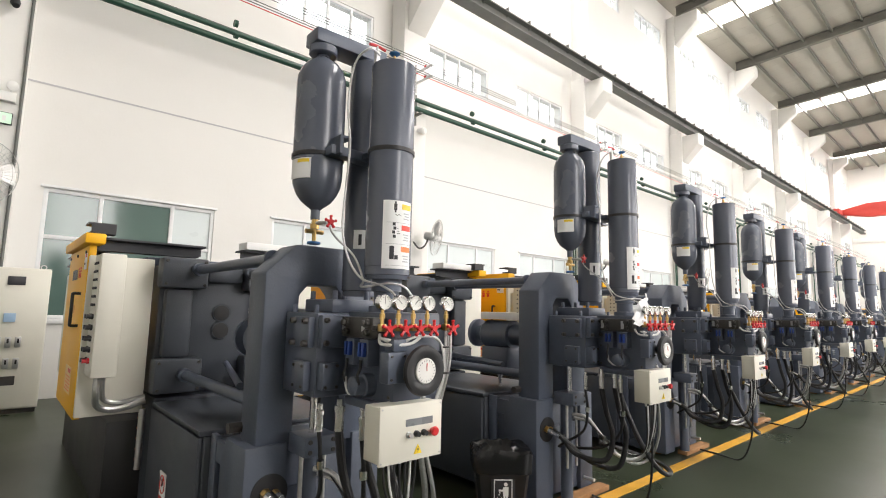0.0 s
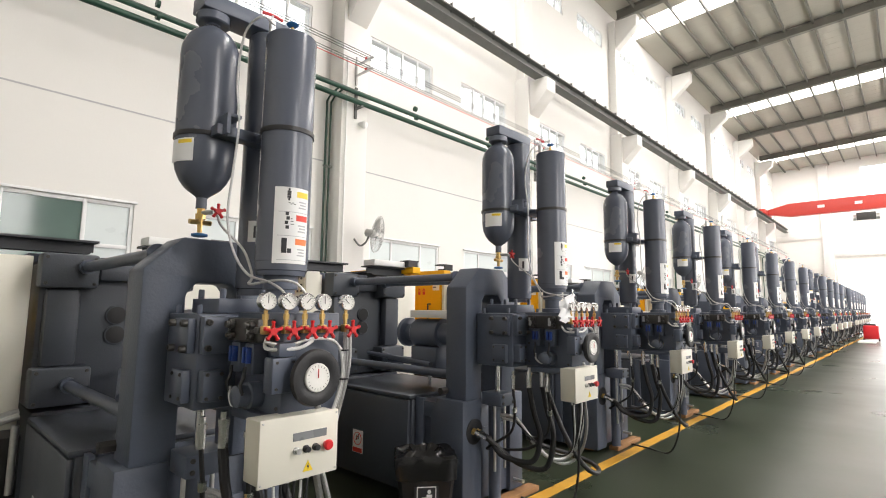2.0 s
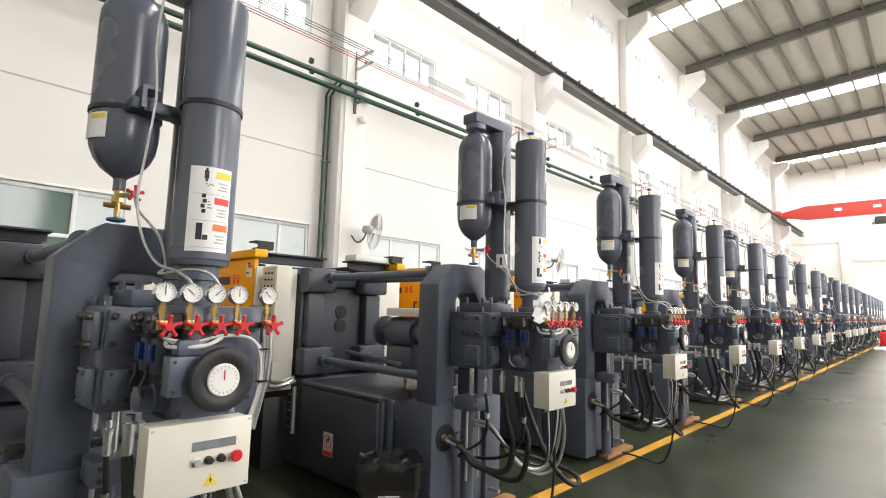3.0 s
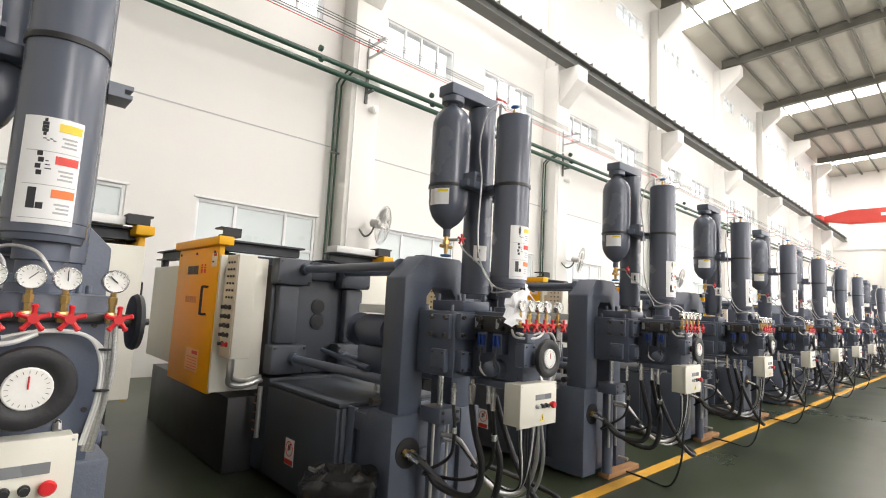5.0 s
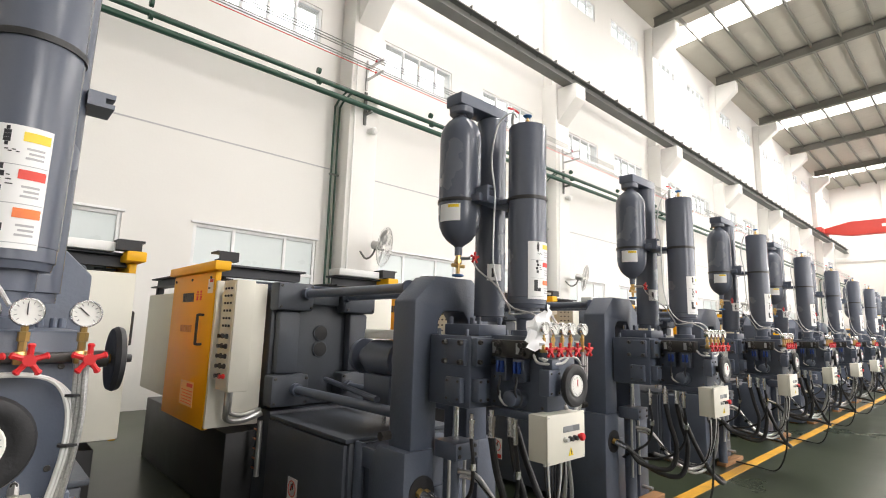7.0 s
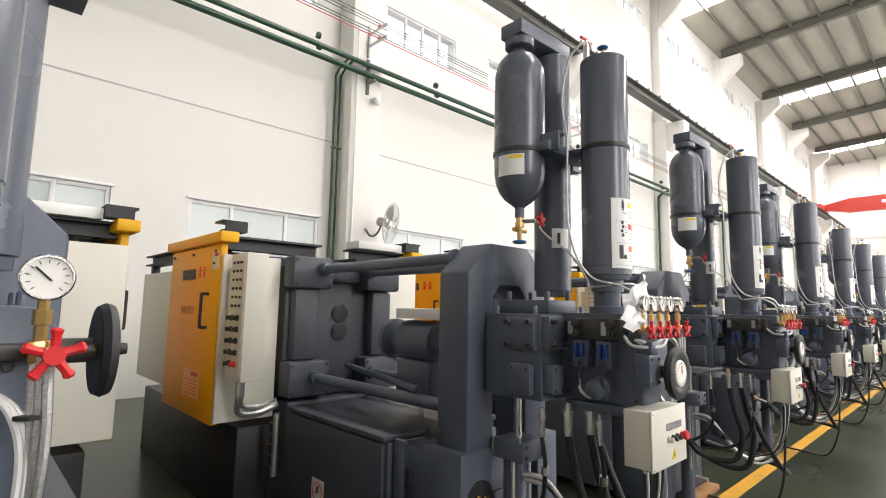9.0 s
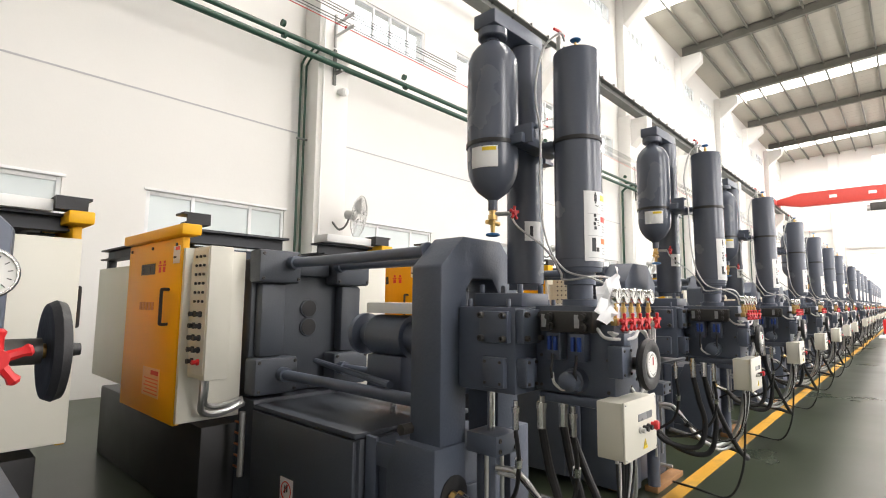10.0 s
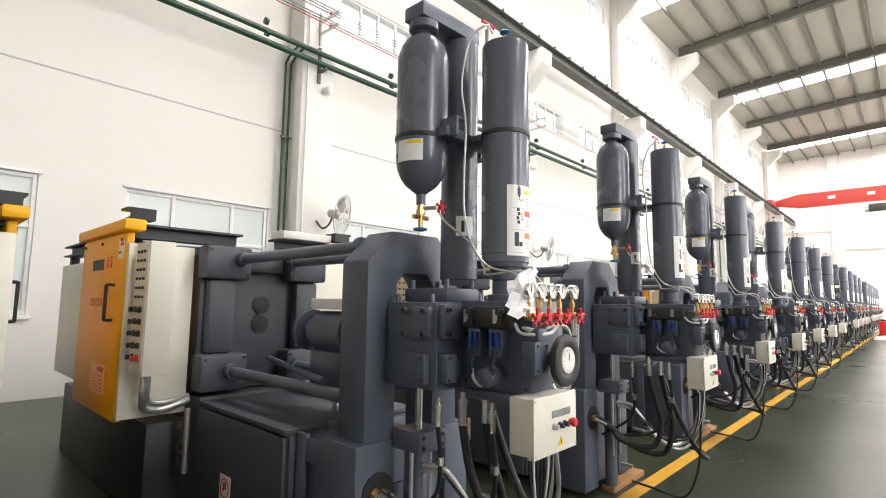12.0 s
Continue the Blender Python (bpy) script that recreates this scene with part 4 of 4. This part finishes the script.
    T = (0.0, 2.44)
    prof = ga + [(0.075, 0.055), (0.095, 0.08), (0.13, 0.105), (0.175, 0.124), (0.22, 0.131), (0.27, 0.133), (0.74, 0.133), (0.78, 0.13), (0.825, 0.115), (0.86, 0.09), (0.89, 0.055), (0.905, 0.036), (0.98, 0.034)]
    tk = part("gas_bottle", revolve(bmesh.new(), (*T, 2.02), (*T, 3.06), prof, 40), TANK, M, "hanging dark grey gas bottle")
    part("collar", revolve(bmesh.new(), (*T, 2.935), (*T, 2.983), [(0, 0.07), (0.006, 0.078), (0.044, 0.078), (0.05, 0.07)], 28), TANK, tk)
    part("band", revolve(bmesh.new(), (*T, 2.342), (*T, 2.362), [(0, 0.133), (0, 0.139), (0.02, 0.139), (0.02, 0.133)], 40), BLACK, tk)
    lb = part("label", wrap(bmesh.new(), *T, 0.1334, 222, 284, 2.215, 2.322), PAPER, tk, "white sticker with a yellow heading")
    part("heading", wrap(bmesh.new(), *T, 0.1347, 226, 256, 2.298, 2.316), YELINK, lb)
    part("bottle_valve", revolve(bmesh.new(), (*T, 2.02), (*T, 1.89), [(0, 0.018), (0.025, 0.018), (0.026, 0.024), (0.05, 0.024), (0.051, 0.014), (0.09, 0.012), (0.13, 0.01)], 8), BRASS, tk, "brass bottle valve")
    part("valve_body", R((-0.05, 2.44, 1.955), (0.05, 2.44, 1.955), 0.012, 8), BRASS, tk)
    part("valve_tee", R((0, 2.44, 2.0), (0.03, 2.36, 2.0), 0.011, 8), ZINC, tk)
    star_handle(tk, (0.035, 2.34, 2.0), 0.036)
    part("valve_handle", revolve(bmesh.new(), (*T, 1.885), (*T, 1.905), [(0, 0.02), (0.004, 0.036), (0.014, 0.036), (0.02, 0.015)], 12), TEAL, tk, "blue valve handwheel")
    # brackets between the cylinders
    part("top_bracket", P([(-0.075, 2.37), (-0.075, 2.51), (0.19, 2.52), (0.37, 2.52), (0.37, 2.36), (0.19, 2.36)], "z", 2.984, 3.062, 0.008), GREY, M)
    part("middle_bracket", B(-0.03, 0.34, 2.24, 2.32, 2.335, 2.385, 0.006), GREY, M)
    part("bracket_channel", P([(-0.005, 2.335), (-0.005, 2.43), (0.06, 2.43), (0.06, 2.415), (0.012, 2.415), (0.012, 2.335)], "y", 2.20, 2.30, 0.0), GREY, M)
    part("bracket_end", P([(0.385, 2.335), (0.47, 2.335), (0.47, 2.352), (0.44, 2.352), (0.44, 2.372), (0.47, 2.372), (0.47, 2.39), (0.385, 2.39)], "y", 2.36, 2.50, 0.0), GREY, M)
    part("bracket_arm", B(0.15, 0.26, 2.18, 2.345, 2.338, 2.37, 0.006), GREY, M)
    # gas line and small hoses
    part("gas_line", U([(0.147, 2.10, 2.87), (0.07, 2.08, 2.87), (0.03, 2.15, 2.80), (0.03, 2.2, 2.6), (0.04, 2.18, 2.38), (0.02, 2.17, 2.15), (0.0, 2.15, 1.95), (0.02, 2.12, 1.80), (0.06, 2.06, 1.70), (0.10, 1.95, 1.665), (0.13, 1.88, 1.62), (0.13, 1.86, 1.55)], 0.0055, 8), BRAID, M, "thin braided steel hose")
    part("gas_line", U([(0.04, 2.36, 2.0), (0.05, 2.32, 1.93), (0.1, 2.2, 1.82), (0.11, 2.12, 1.70), (0.08, 2.08, 1.66), (0.14, 1.95, 1.675), (0.2, 1.9, 1.66), (0.24, 1.87, 1.60)], 0.0055, 8), BRAID, M, "thin braided steel hose")
    # gauges
    xs = (0.02, 0.107, 0.19, 0.272, 0.39)
    gm = part("gauge_manifold", B(0.0, 0.42, 1.83, 1.868, 1.462, 1.486, 0.004), DARK, M)
    for i, x in enumerate(xs):
        gauge(M, x, 1.815, 1.585, 0.035, 1.6 + 0.9 * math.sin(i * 2.1))
        part("gauge_valve", B(x - 0.014, x + 0.014, 1.80, 1.829, 1.46, 1.492, 0.003), BRASS, M)
        star_handle(M, (x + 0.015, 1.79, 1.472), 0.04)
    for i in range(3):
        o = i * 0.008
        part("clear_tube", U([(0.04, 1.84 + o, 1.43), (0.12, 1.82 + o, 1.415 - o), (0.22, 1.81 + o, 1.435), (0.33, 1.81 + o, 1.425), (0.375 + o, 1.815, 1.36), (0.38 + o, 1.82, 1.25), (0.36 + o, 1.86, 1.10)], 0.0055, 7), TUBE, M)
        part("clear_tube", U([(0.385 + o, 1.81 - o, 1.47), (0.39 + o, 1.82 - o, 1.3), (0.37 + o, 1.87 - o, 1.08)], 0.0075, 8), BRAID, M, "braided steel gauge hose")
    for z in (1.38, 1.26):
        part("cable_tie", R((0.388, 1.815, z), (0.388, 1.815, z + 0.006), 0.022, 10), BLACK, M)
    # support under the manifold
    part("ram", R((0.09, 2.52, 0.90), (0.09, 2.52, 1.12), 0.02, 14), CHROME, M)
    rb = part("ram_block", B(0.0, 0.19, 2.42, 2.61, 0.80, 0.90, 0.006), GREY, M)
    bolts(rb, [(0.03, 2.42, 0.825), (0.16, 2.42, 0.825), (0.03, 2.42, 0.875), (0.16, 2.42, 0.875)], (0, -1, 0), 0.012, 0.006)
    part("ram_cylinder", R((0.09, 2.55, 0.04), (0.09, 2.55, 0.80), 0.05, 18), GREY, M)
    for x in (0.025, 0.155):
        part("guide_rod", R((x, 2.50, 0.30), (x, 2.50, 0.80), 0.011, 10), ZINC, M)
    # hydraulic hoses
    for i, (x, y, zz) in enumerate(((0.06, 2.20, 0.42), (0.17, 2.15, 0.36))):
        part("hose_fitting", revolve(bmesh.new(), (x, y, 1.12), (x, y, 0.97), [(0, 0.017), (0.03, 0.017), (0.031, 0.026), (0.06, 0.026), (0.061, 0.022), (0.15, 0.022)], 8), CHROME, M)
        part("hydraulic_hose", U([(x, y, 0.97), (x + 0.01, y - 0.03, 0.8), (x + 0.05, y - 0.06, 0.6), (x + 0.03, y + 0.0, zz), (x - 0.06, y + 0.2, zz + 0.02), (-0.03 - 0.03 * i, 2.5, 0.54 + 0.02 * i), (-0.06 - 0.04 * i, 2.62, 0.60 + 0.01 * i)], 0.021, 10), BLACK, M, "black rubber hydraulic hose")
    # Flat black disc on the solid leg paints the shade inside a hose opening
    part("hose_port", revolve(bmesh.new(), (-0.085, 2.6195, 0.60), (-0.085, 2.612, 0.60), [(0, 0.098), (0.006, 0.098), (0.0075, 0.09)], 24), BLACK, M, "black disc on the base leg, painting the shade of a round hose opening")
    for i in range(2):
        x, z = -0.065 - i * 0.05, 0.60 + i * 0.012
        hf = part("hose_fitting", revolve(bmesh.new(), (x, 2.612, z), (x + 0.028, 2.49, z - 0.045), [(0, 0.018), (0.03, 0.018), (0.031, 0.026), (0.06, 0.026), (0.061, 0.021), (0.13, 0.021)], 8), CHROME, M)
        part("nut", revolve(bmesh.new(), (x, 2.611, z), (x + 0.006, 2.585, z - 0.01), [(0, 0.027), (0.026, 0.027)], 6), BRASS, hf, "brass hose nut")
    part("braided_hose", U([(0.10, 2.5, 0.72), (0.16, 2.4, 0.70), (0.22, 2.32, 0.58), (0.28, 2.24, 0.45), (0.36, 2.14, 0.39), (0.42, 2.04, 0.45), (0.40, 1.95, 0.65), (0.31, 1.89, 0.92)], 0.015, 9), BRAID, M, "braided steel hose")
    part("braided_hose", U([(0.12, 2.5, 0.69), (0.18, 2.38, 0.66), (0.25, 2.29, 0.53), (0.32, 2.20, 0.41), (0.40, 2.10, 0.36), (0.46, 2.0, 0.44), (0.43, 1.92, 0.65), (0.33, 1.88, 0.92)], 0.011, 9), BRAID, M, "braided steel hose")
    part("hose_clip", R((0.22, 2.33, 0.56), (0.25, 2.29, 0.54), 0.022, 10), BLACK, M)
    for i in range(7):
        o = i * 0.03
        part("cable_gland", revolve(bmesh.new(), (0.07 + o, 1.845, 0.915), (0.07 + o, 1.845, 0.885), [(0, 0.011), (0.014, 0.011), (0.016, 0.008), (0.03, 0.008)], 8), BLACK if i % 3 else ZINC, M)
        part("cable", U([(0.07 + o, 1.845, 0.89), (0.085 + 0.9 * o, 1.85, 0.80), (0.15 + 0.55 * o, 1.88, 0.66), (0.235 + 0.2 * o, 1.95, 0.52), (0.26 + 0.12 * o, 2.06, 0.46), (0.22, 2.22 + 0.1 * o, 0.52), (0.15, 2.42, 0.70)], 0.0055, 7), (BLACK, TUBE, BLACK, BLACK)[i % 4], M)
    part("valve_tube", U([(0.09, 1.93, 1.44), (0.06, 1.88, 1.405), (0.08, 1.82, 1.40), (0.16, 1.795, 1.405), (0.22, 1.80, 1.43)], 0.0075, 8), TUBE, M, "clear plastic pneumatic tube")
    for x, y in ((0.10, 2.06), (0.02, 2.32)):
        part("hose_end", revolve(bmesh.new(), (x, y, 1.085), (x, y, 0.95), [(0, 0.012), (0.03, 0.012), (0.031, 0.02), (0.055, 0.02), (0.056, 0.016), (0.135, 0.016)], 8), CHROME, M)
        part("small_hose", U([(x, y, 0.95), (x + 0.01, y - 0.01, 0.8), (x + 0.03, y + 0.04, 0.62), (x - 0.01, y + 0.2, 0.5), (0.05, 2.6, 0.45)], 0.011, 8), BLACK, M, "black rubber hose")
        part("ferrule", R((x + 0.009, y - 0.009, 0.815), (x + 0.013, y - 0.004, 0.775), 0.019, 10), CHROME, M)
    part("floor_hose", U([(0.28, 2.2, 1.0), (0.31, 2.14, 0.8), (0.38, 2.06, 0.55), (0.50, 2.0, 0.36), (0.66, 1.98, 0.26), (0.82, 2.02, 0.24), (0.93, 2.14, 0.25), (0.95, 2.32, 0.27), (0.86, 2.5, 0.32), (0.72, 2.63, 0.38)], 0.02, 10), BLACK, M, "black rubber hose looping beside the base")
    part("cable", U([(0.24, 1.88, 0.92), (0.25, 1.89, 0.6), (0.27, 1.93, 0.25), (0.30, 2.05, 0.02), (0.36, 2.3, 0.012), (0.40, 2.64, 0.02)], 0.009, 7), BLACK, M)
    part("drain_stub", R((0.45, 2.66, 0.12), (0.45, 2.52, 0.12), 0.016, 8), ZINC, M)
    # injection control box
    cb = part("control_box", B(0.005, 0.335, 1.79, 1.90, 0.915, 1.145, 0.004), BEIGE, M, "cream control box with buttons")
    part("box_lid", B(-0.001, 0.341, 1.776, 1.789, 0.909, 1.151, 0.004), BEIGE, cb)
    part("mount", R((0.30, 1.86, 1.146), (0.30, 1.9, 1.20), 0.012, 8), ZINC, cb)
    part("display", B(0.135, 0.285, 1.7735, 1.7757, 1.055, 1.085), SCREEN, cb)
    for i, x in enumerate((0.15, 0.192, 0.234)):
        part("button", revolve(bmesh.new(), (x, 1.776, 1.02), (x, 1.752, 1.02), [(0, 0.014), (0.008, 0.014), (0.009, 0.01), (0.024, 0.011)], 12), BLACK if i else ZINC, cb)
    part("stop_button", revolve(bmesh.new(), (0.282, 1.776, 1.022), (0.282, 1.742, 1.022), [(0, 0.012), (0.012, 0.012), (0.014, 0.019), (0.024, 0.021), (0.032, 0.016)], 16), RED, cb, "red mushroom stop button")
    wt = part("warning_triangle", P([(0.182, 0.935), (0.226, 0.935), (0.204, 0.975)], "y", 1.7735, 1.7757), YELINK, cb, "yellow electric warning triangle")
    part("flash", P([(0.203, 0.940), (0.209, 0.955), (0.204, 0.955), (0.206, 0.966), (0.199, 0.951), (0.203, 0.951)], "y", 1.7722, 1.7734), INK, wt)
    bolts(cb, [(x, 1.776, z) for x in (0.01, 0.33) for z in (0.922, 1.138)], (0, -1, 0), 0.004, 0.003, ZINC)
    ORIGIN = Vector((0, 0, 0))
    return M


first = build_machine()
first.location = (FIRST, MY, 0)
random.seed(5)
STEPS = (2.35, 4.66, 7.04, 9.44, 11.74)
for k in range(1, 21):
    if k in (8, 13):
        continue
    dx = STEPS[k - 1] if k <= 5 else 11.74 + 2.34 * (k - 5)
    copy_thing(first, pose(FIRST + dx, MY + 0.011 * dx - 0.02, 0, 0, 0, random.uniform(-0.25, 0.25)))

# ---- loose things ----


def waste_bin(cx, cy, turn):
    global ORIGIN
    ORIGIN = Vector((0, 0, 0))
    r = root("waste_bin", (cx, cy, 0), "black plastic waste bin with a crumpled black liner", "bin")
    r.rotation_euler = (0, 0, radians(turn))
    bm = bmesh.new()
    lv = []
    for z, hx, hy in ((0.0, 0.16, 0.13), (0.01, 0.168, 0.138), (0.40, 0.215, 0.175), (0.46, 0.22, 0.18)):
        ring = []
        for sx, sy in ((-1, -1), (1, -1), (1, 1), (-1, 1)):
            for t in (0, 1):
                ax, ay = (0.025, 0) if (t == 0) == (sx * sy < 0) else (0, 0.025)
                ring.append(bm.verts.new((sx * (hx - ax), sy * (hy - ay), z)))
        lv.append(ring)
    for a, b in zip(lv, lv[1:]):
        for i in range(8):
            bm.faces.new((a[i], a[(i + 1) % 8], b[(i + 1) % 8], b[i]))
    bm.faces.new(lv[0][::-1])
    part("body", bm, BLACK, r)
    bm = bmesh.new()
    rings = []
    for j, (s, z) in enumerate(((1.035, 0.33), (1.06, 0.42), (1.07, 0.475), (1.0, 0.50), (0.8, 0.485), (0.55, 0.52), (0.25, 0.46), (0.02, 0.45))):
        ring = []
        for i in range(40):
            t = 2 * math.pi * i / 40
            c, q = math.cos(t), math.sin(t)
            e = 1 / max(abs(c) / 0.22, abs(q) / 0.18) * 0.97
            nz = noise.noise(Vector((c * 4, q * 4, j * 0.9))) * (0.03 if j > 1 else 0.02)
            ring.append(bm.verts.new((c * e * s + nz * c * 0.4, q * e * s + nz * q * 0.4, z + nz)))
        rings.append(ring)
    for a, b in zip(rings, rings[1:]):
        for i in range(40):
            bm.faces.new((a[i], a[(i + 1) % 40], b[(i + 1) % 40], b[i]))
    bm.faces.new(rings[-1])
    part("liner", bm, BAG, r, "crumpled glossy black bin liner")
    sg = part("sign", B(-0.09, 0.09, -0.168, -0.1655, 0.09, 0.29, turn=Matrix.Rotation(radians(4), 3, "X")), INK, r, "white put-litter-in-bin pictogram")
    bm = bmesh.new()
    y0, y1 = -0.1775, -0.1705
    for x0, x1, z0, z1 in ((-0.07, -0.064, 0.09, 0.29), (0.064, 0.07, 0.09, 0.29), (-0.0635, 0.0635, 0.09, 0.096), (-0.0635, 0.0635, 0.284, 0.29), (0.0, 0.04, 0.17, 0.235), (0.004, 0.017, 0.105, 0.169), (0.023, 0.036, 0.105, 0.169), (-0.045, -0.041, 0.11, 0.165), (-0.016, -0.012, 0.11, 0.165), (-0.0405, -0.0165, 0.11, 0.114), (-0.034, -0.0005, 0.205, 0.217)):
        box(bm, x0, x1, y0, y1, z0, z1)
    rod(bm, (0.02, y0, 0.255), (0.02, y1, 0.255), 0.014, 12)
    for q in ((-0.03, 0.18), (-0.025, 0.195), (-0.033, 0.13), (-0.022, 0.14)):
        box(bm, q[0] - 0.004, q[0] + 0.004, y0, y1, q[1] - 0.004, q[1] + 0.004)
    part("pictogram", bm, PAPER, sg)


waste_bin(3.14, 2.80, -40)


def control_cabinet(x0, y0):
    global ORIGIN
    ORIGIN = Vector((x0 + 0.3, y0 + 0.2, 0))
    c = root("control_cabinet", ORIGIN, "tall cream steel electrical cabinet standing by the wall", "cabinet")
    part("body", B(x0, x0 + 0.66, y0, y0 + 0.42, 0.06, 1.96, 0.015), BEIGE, c)
    part("plinth", B(x0 + 0.02, x0 + 0.64, y0 + 0.02, y0 + 0.4, 0.0, 0.059), DARK, c)
    d = part("door", B(x0 + 0.012, x0 + 0.648, y0 - 0.02, y0 - 0.001, 0.08, 1.94, 0.008), BEIGE, c)
    part("meter", B(x0 + 0.22, x0 + 0.40, y0 - 0.03, y0 - 0.0205, 1.72, 1.84, 0.004), INK, d, "dark square panel meter")
    part("switch", B(x0 + 0.22, x0 + 0.34, y0 - 0.045, y0 - 0.0205, 1.22, 1.34, 0.006), material("pale_blue_switch", (0.35, 0.5, 0.68), 0.4), d, "pale blue rotary switch")
    for z in (0.88, 0.60):
        for i in range(4):
            s = part("breaker", B(x0 + 0.06 + i * 0.1, x0 + 0.12 + i * 0.1, y0 - 0.05, y0 - 0.0205, z, z + 0.14, 0.006), ZINC, d)
            part("toggle", B(x0 + 0.08 + i * 0.1, x0 + 0.1 + i * 0.1, y0 - 0.07, y0 - 0.0505, z + 0.06, z + 0.12, 0.003), BLACK, s)
    part("vent", B(x0 + 0.24, x0 + 0.40, y0 - 0.028, y0 - 0.0205, 0.38, 0.50), DARK, d)
    for x in (x0 + 0.08, x0 + 0.58):
        bm = bmesh.new()
        tube(bm, [(x + 0.03 * math.cos(t), y0 + 0.2, 1.99 + 0.03 * math.sin(t)) for t in [2 * math.pi * i / 14 for i in range(15)]], 0.007, 6, 1)
        part("lifting_eye", bm, ZINC, c)
    ORIGIN = Vector((0, 0, 0))


LAYOUT = Matrix.Translation((-0.06, -0.077, 0)) @ Matrix.Diagonal((1.095, HALL_SIZE, 1.03, 1))
control_cabinet(-0.02, 8.15)
LAYOUT = HALL
# fixtures by the first column
ORIGIN = Vector((-0.15, 8.56, 3.9))
ex = root("exit_sign", ORIGIN, "small green running-man exit sign on the column", "sign")
part("housing", B(-0.25, 0.05, 8.57, 8.61, 3.82, 3.98, 0.006), INK, ex)
part("face", B(-0.24, 0.04, 8.566, 8.569, 3.83, 3.97), EXIT, ex)
bm = B(-0.06, -0.02, 8.562, 8.565, 3.86, 3.93)
box(bm, -0.16, -0.10, 8.562, 8.565, 3.885, 3.905)
part("arrow", bm, PAPER, ex)
ORIGIN = Vector((-0.1, 8.5, 4.2))
em = root("emergency_light", ORIGIN, "white twin-head emergency light on the column", "lamp")
part("housing", B(-0.28, 0.06, 8.52, 8.61, 4.12, 4.24, 0.01), WHITE, em)
for x in (-0.2, 0.0):
    part("lamp_head", revolve(bmesh.new(), (x, 8.56, 4.33), (x + 0.01, 8.46, 4.31), [(0, 0.035), (0.03, 0.06), (0.09, 0.068), (0.1, 0.05)], 16), WHITE, em)
    part("bracket", R((x, 8.56, 4.24), (x, 8.56, 4.30), 0.012, 8), WHITE, em)
ORIGIN = Vector((0, 8.5, 5.4))
cc = root("security_camera", ORIGIN, "white dome-arm security camera high on the column", "camera")
part("housing", B(-0.14, -0.02, 8.36, 8.619, 5.45, 5.55, 0.01), WHITE, cc)
part("lens", revolve(bmesh.new(), (-0.08, 8.42, 5.45), (-0.06, 8.36, 5.33), [(0, 0.05), (0.06, 0.06), (0.12, 0.04)], 14), BLACK, cc)
ORIGIN = Vector((0, 0, 0))
thing("conduit", R((0.12, 8.60, 0.23), (0.12, 8.60, 9), 0.02, 8), STEEL, "thin dark cable conduit on the first column", "conduit")

LAYOUT = Matrix.Identity(4)

# plastic wrap round the second machine's gauges
bm = bmesh.new()
random.seed(3)
gx = FIRST + 2.35
rows = []
for i in range(9):
    row = []
    for j in range(9):
        u, v = i / 8, j / 8
        n = noise.noise_vector(Vector((u * 5, v * 5, 2.0))) * 0.03
        row.append(bm.verts.new(Vector((gx - 0.08 + 0.2 * u, 1.85 - 0.03 * math.sin(u * 3), 1.47 + 0.22 * v * (0.65 + 0.5 * u))) + n))
    rows.append(row)
for i in range(8):
    for j in range(8):
        bm.faces.new((rows[i][j], rows[i + 1][j], rows[i + 1][j + 1], rows[i][j + 1]))
bmesh.ops.solidify(bm, geom=bm.faces, thickness=0.002)
thing("plastic_wrap", bm, FILM, "crumpled clear plastic wrap over pressure gauges", "wrapping")

# far end of the hall
ORIGIN = Vector((37.0, 1.75, 0))
w = root("welding_cart", ORIGIN, "small red wheeled machine at the far end of the hall", "cart")
part("body", B(36.6, 37.4, 1.45, 2.1, 0.12, 0.85, 0.05), RED, w)
part("top", B(36.7, 37.3, 1.55, 2.0, 0.851, 0.95, 0.02), DARK, w)
for x in (36.75, 37.25):
    for y in (1.43, 2.07):
        part("wheel", R((x, y, 0.1), (x, y + 0.05, 0.1), 0.1, 14), BLACK, w)
ORIGIN = Vector((0, 0, 0))
thing("pallet_sheet", B(34.0, 35.8, 1.5, 2.2, 0.002, 0.1, 0.01), PAPER, "pale packing sheets lying on the floor", "packing")
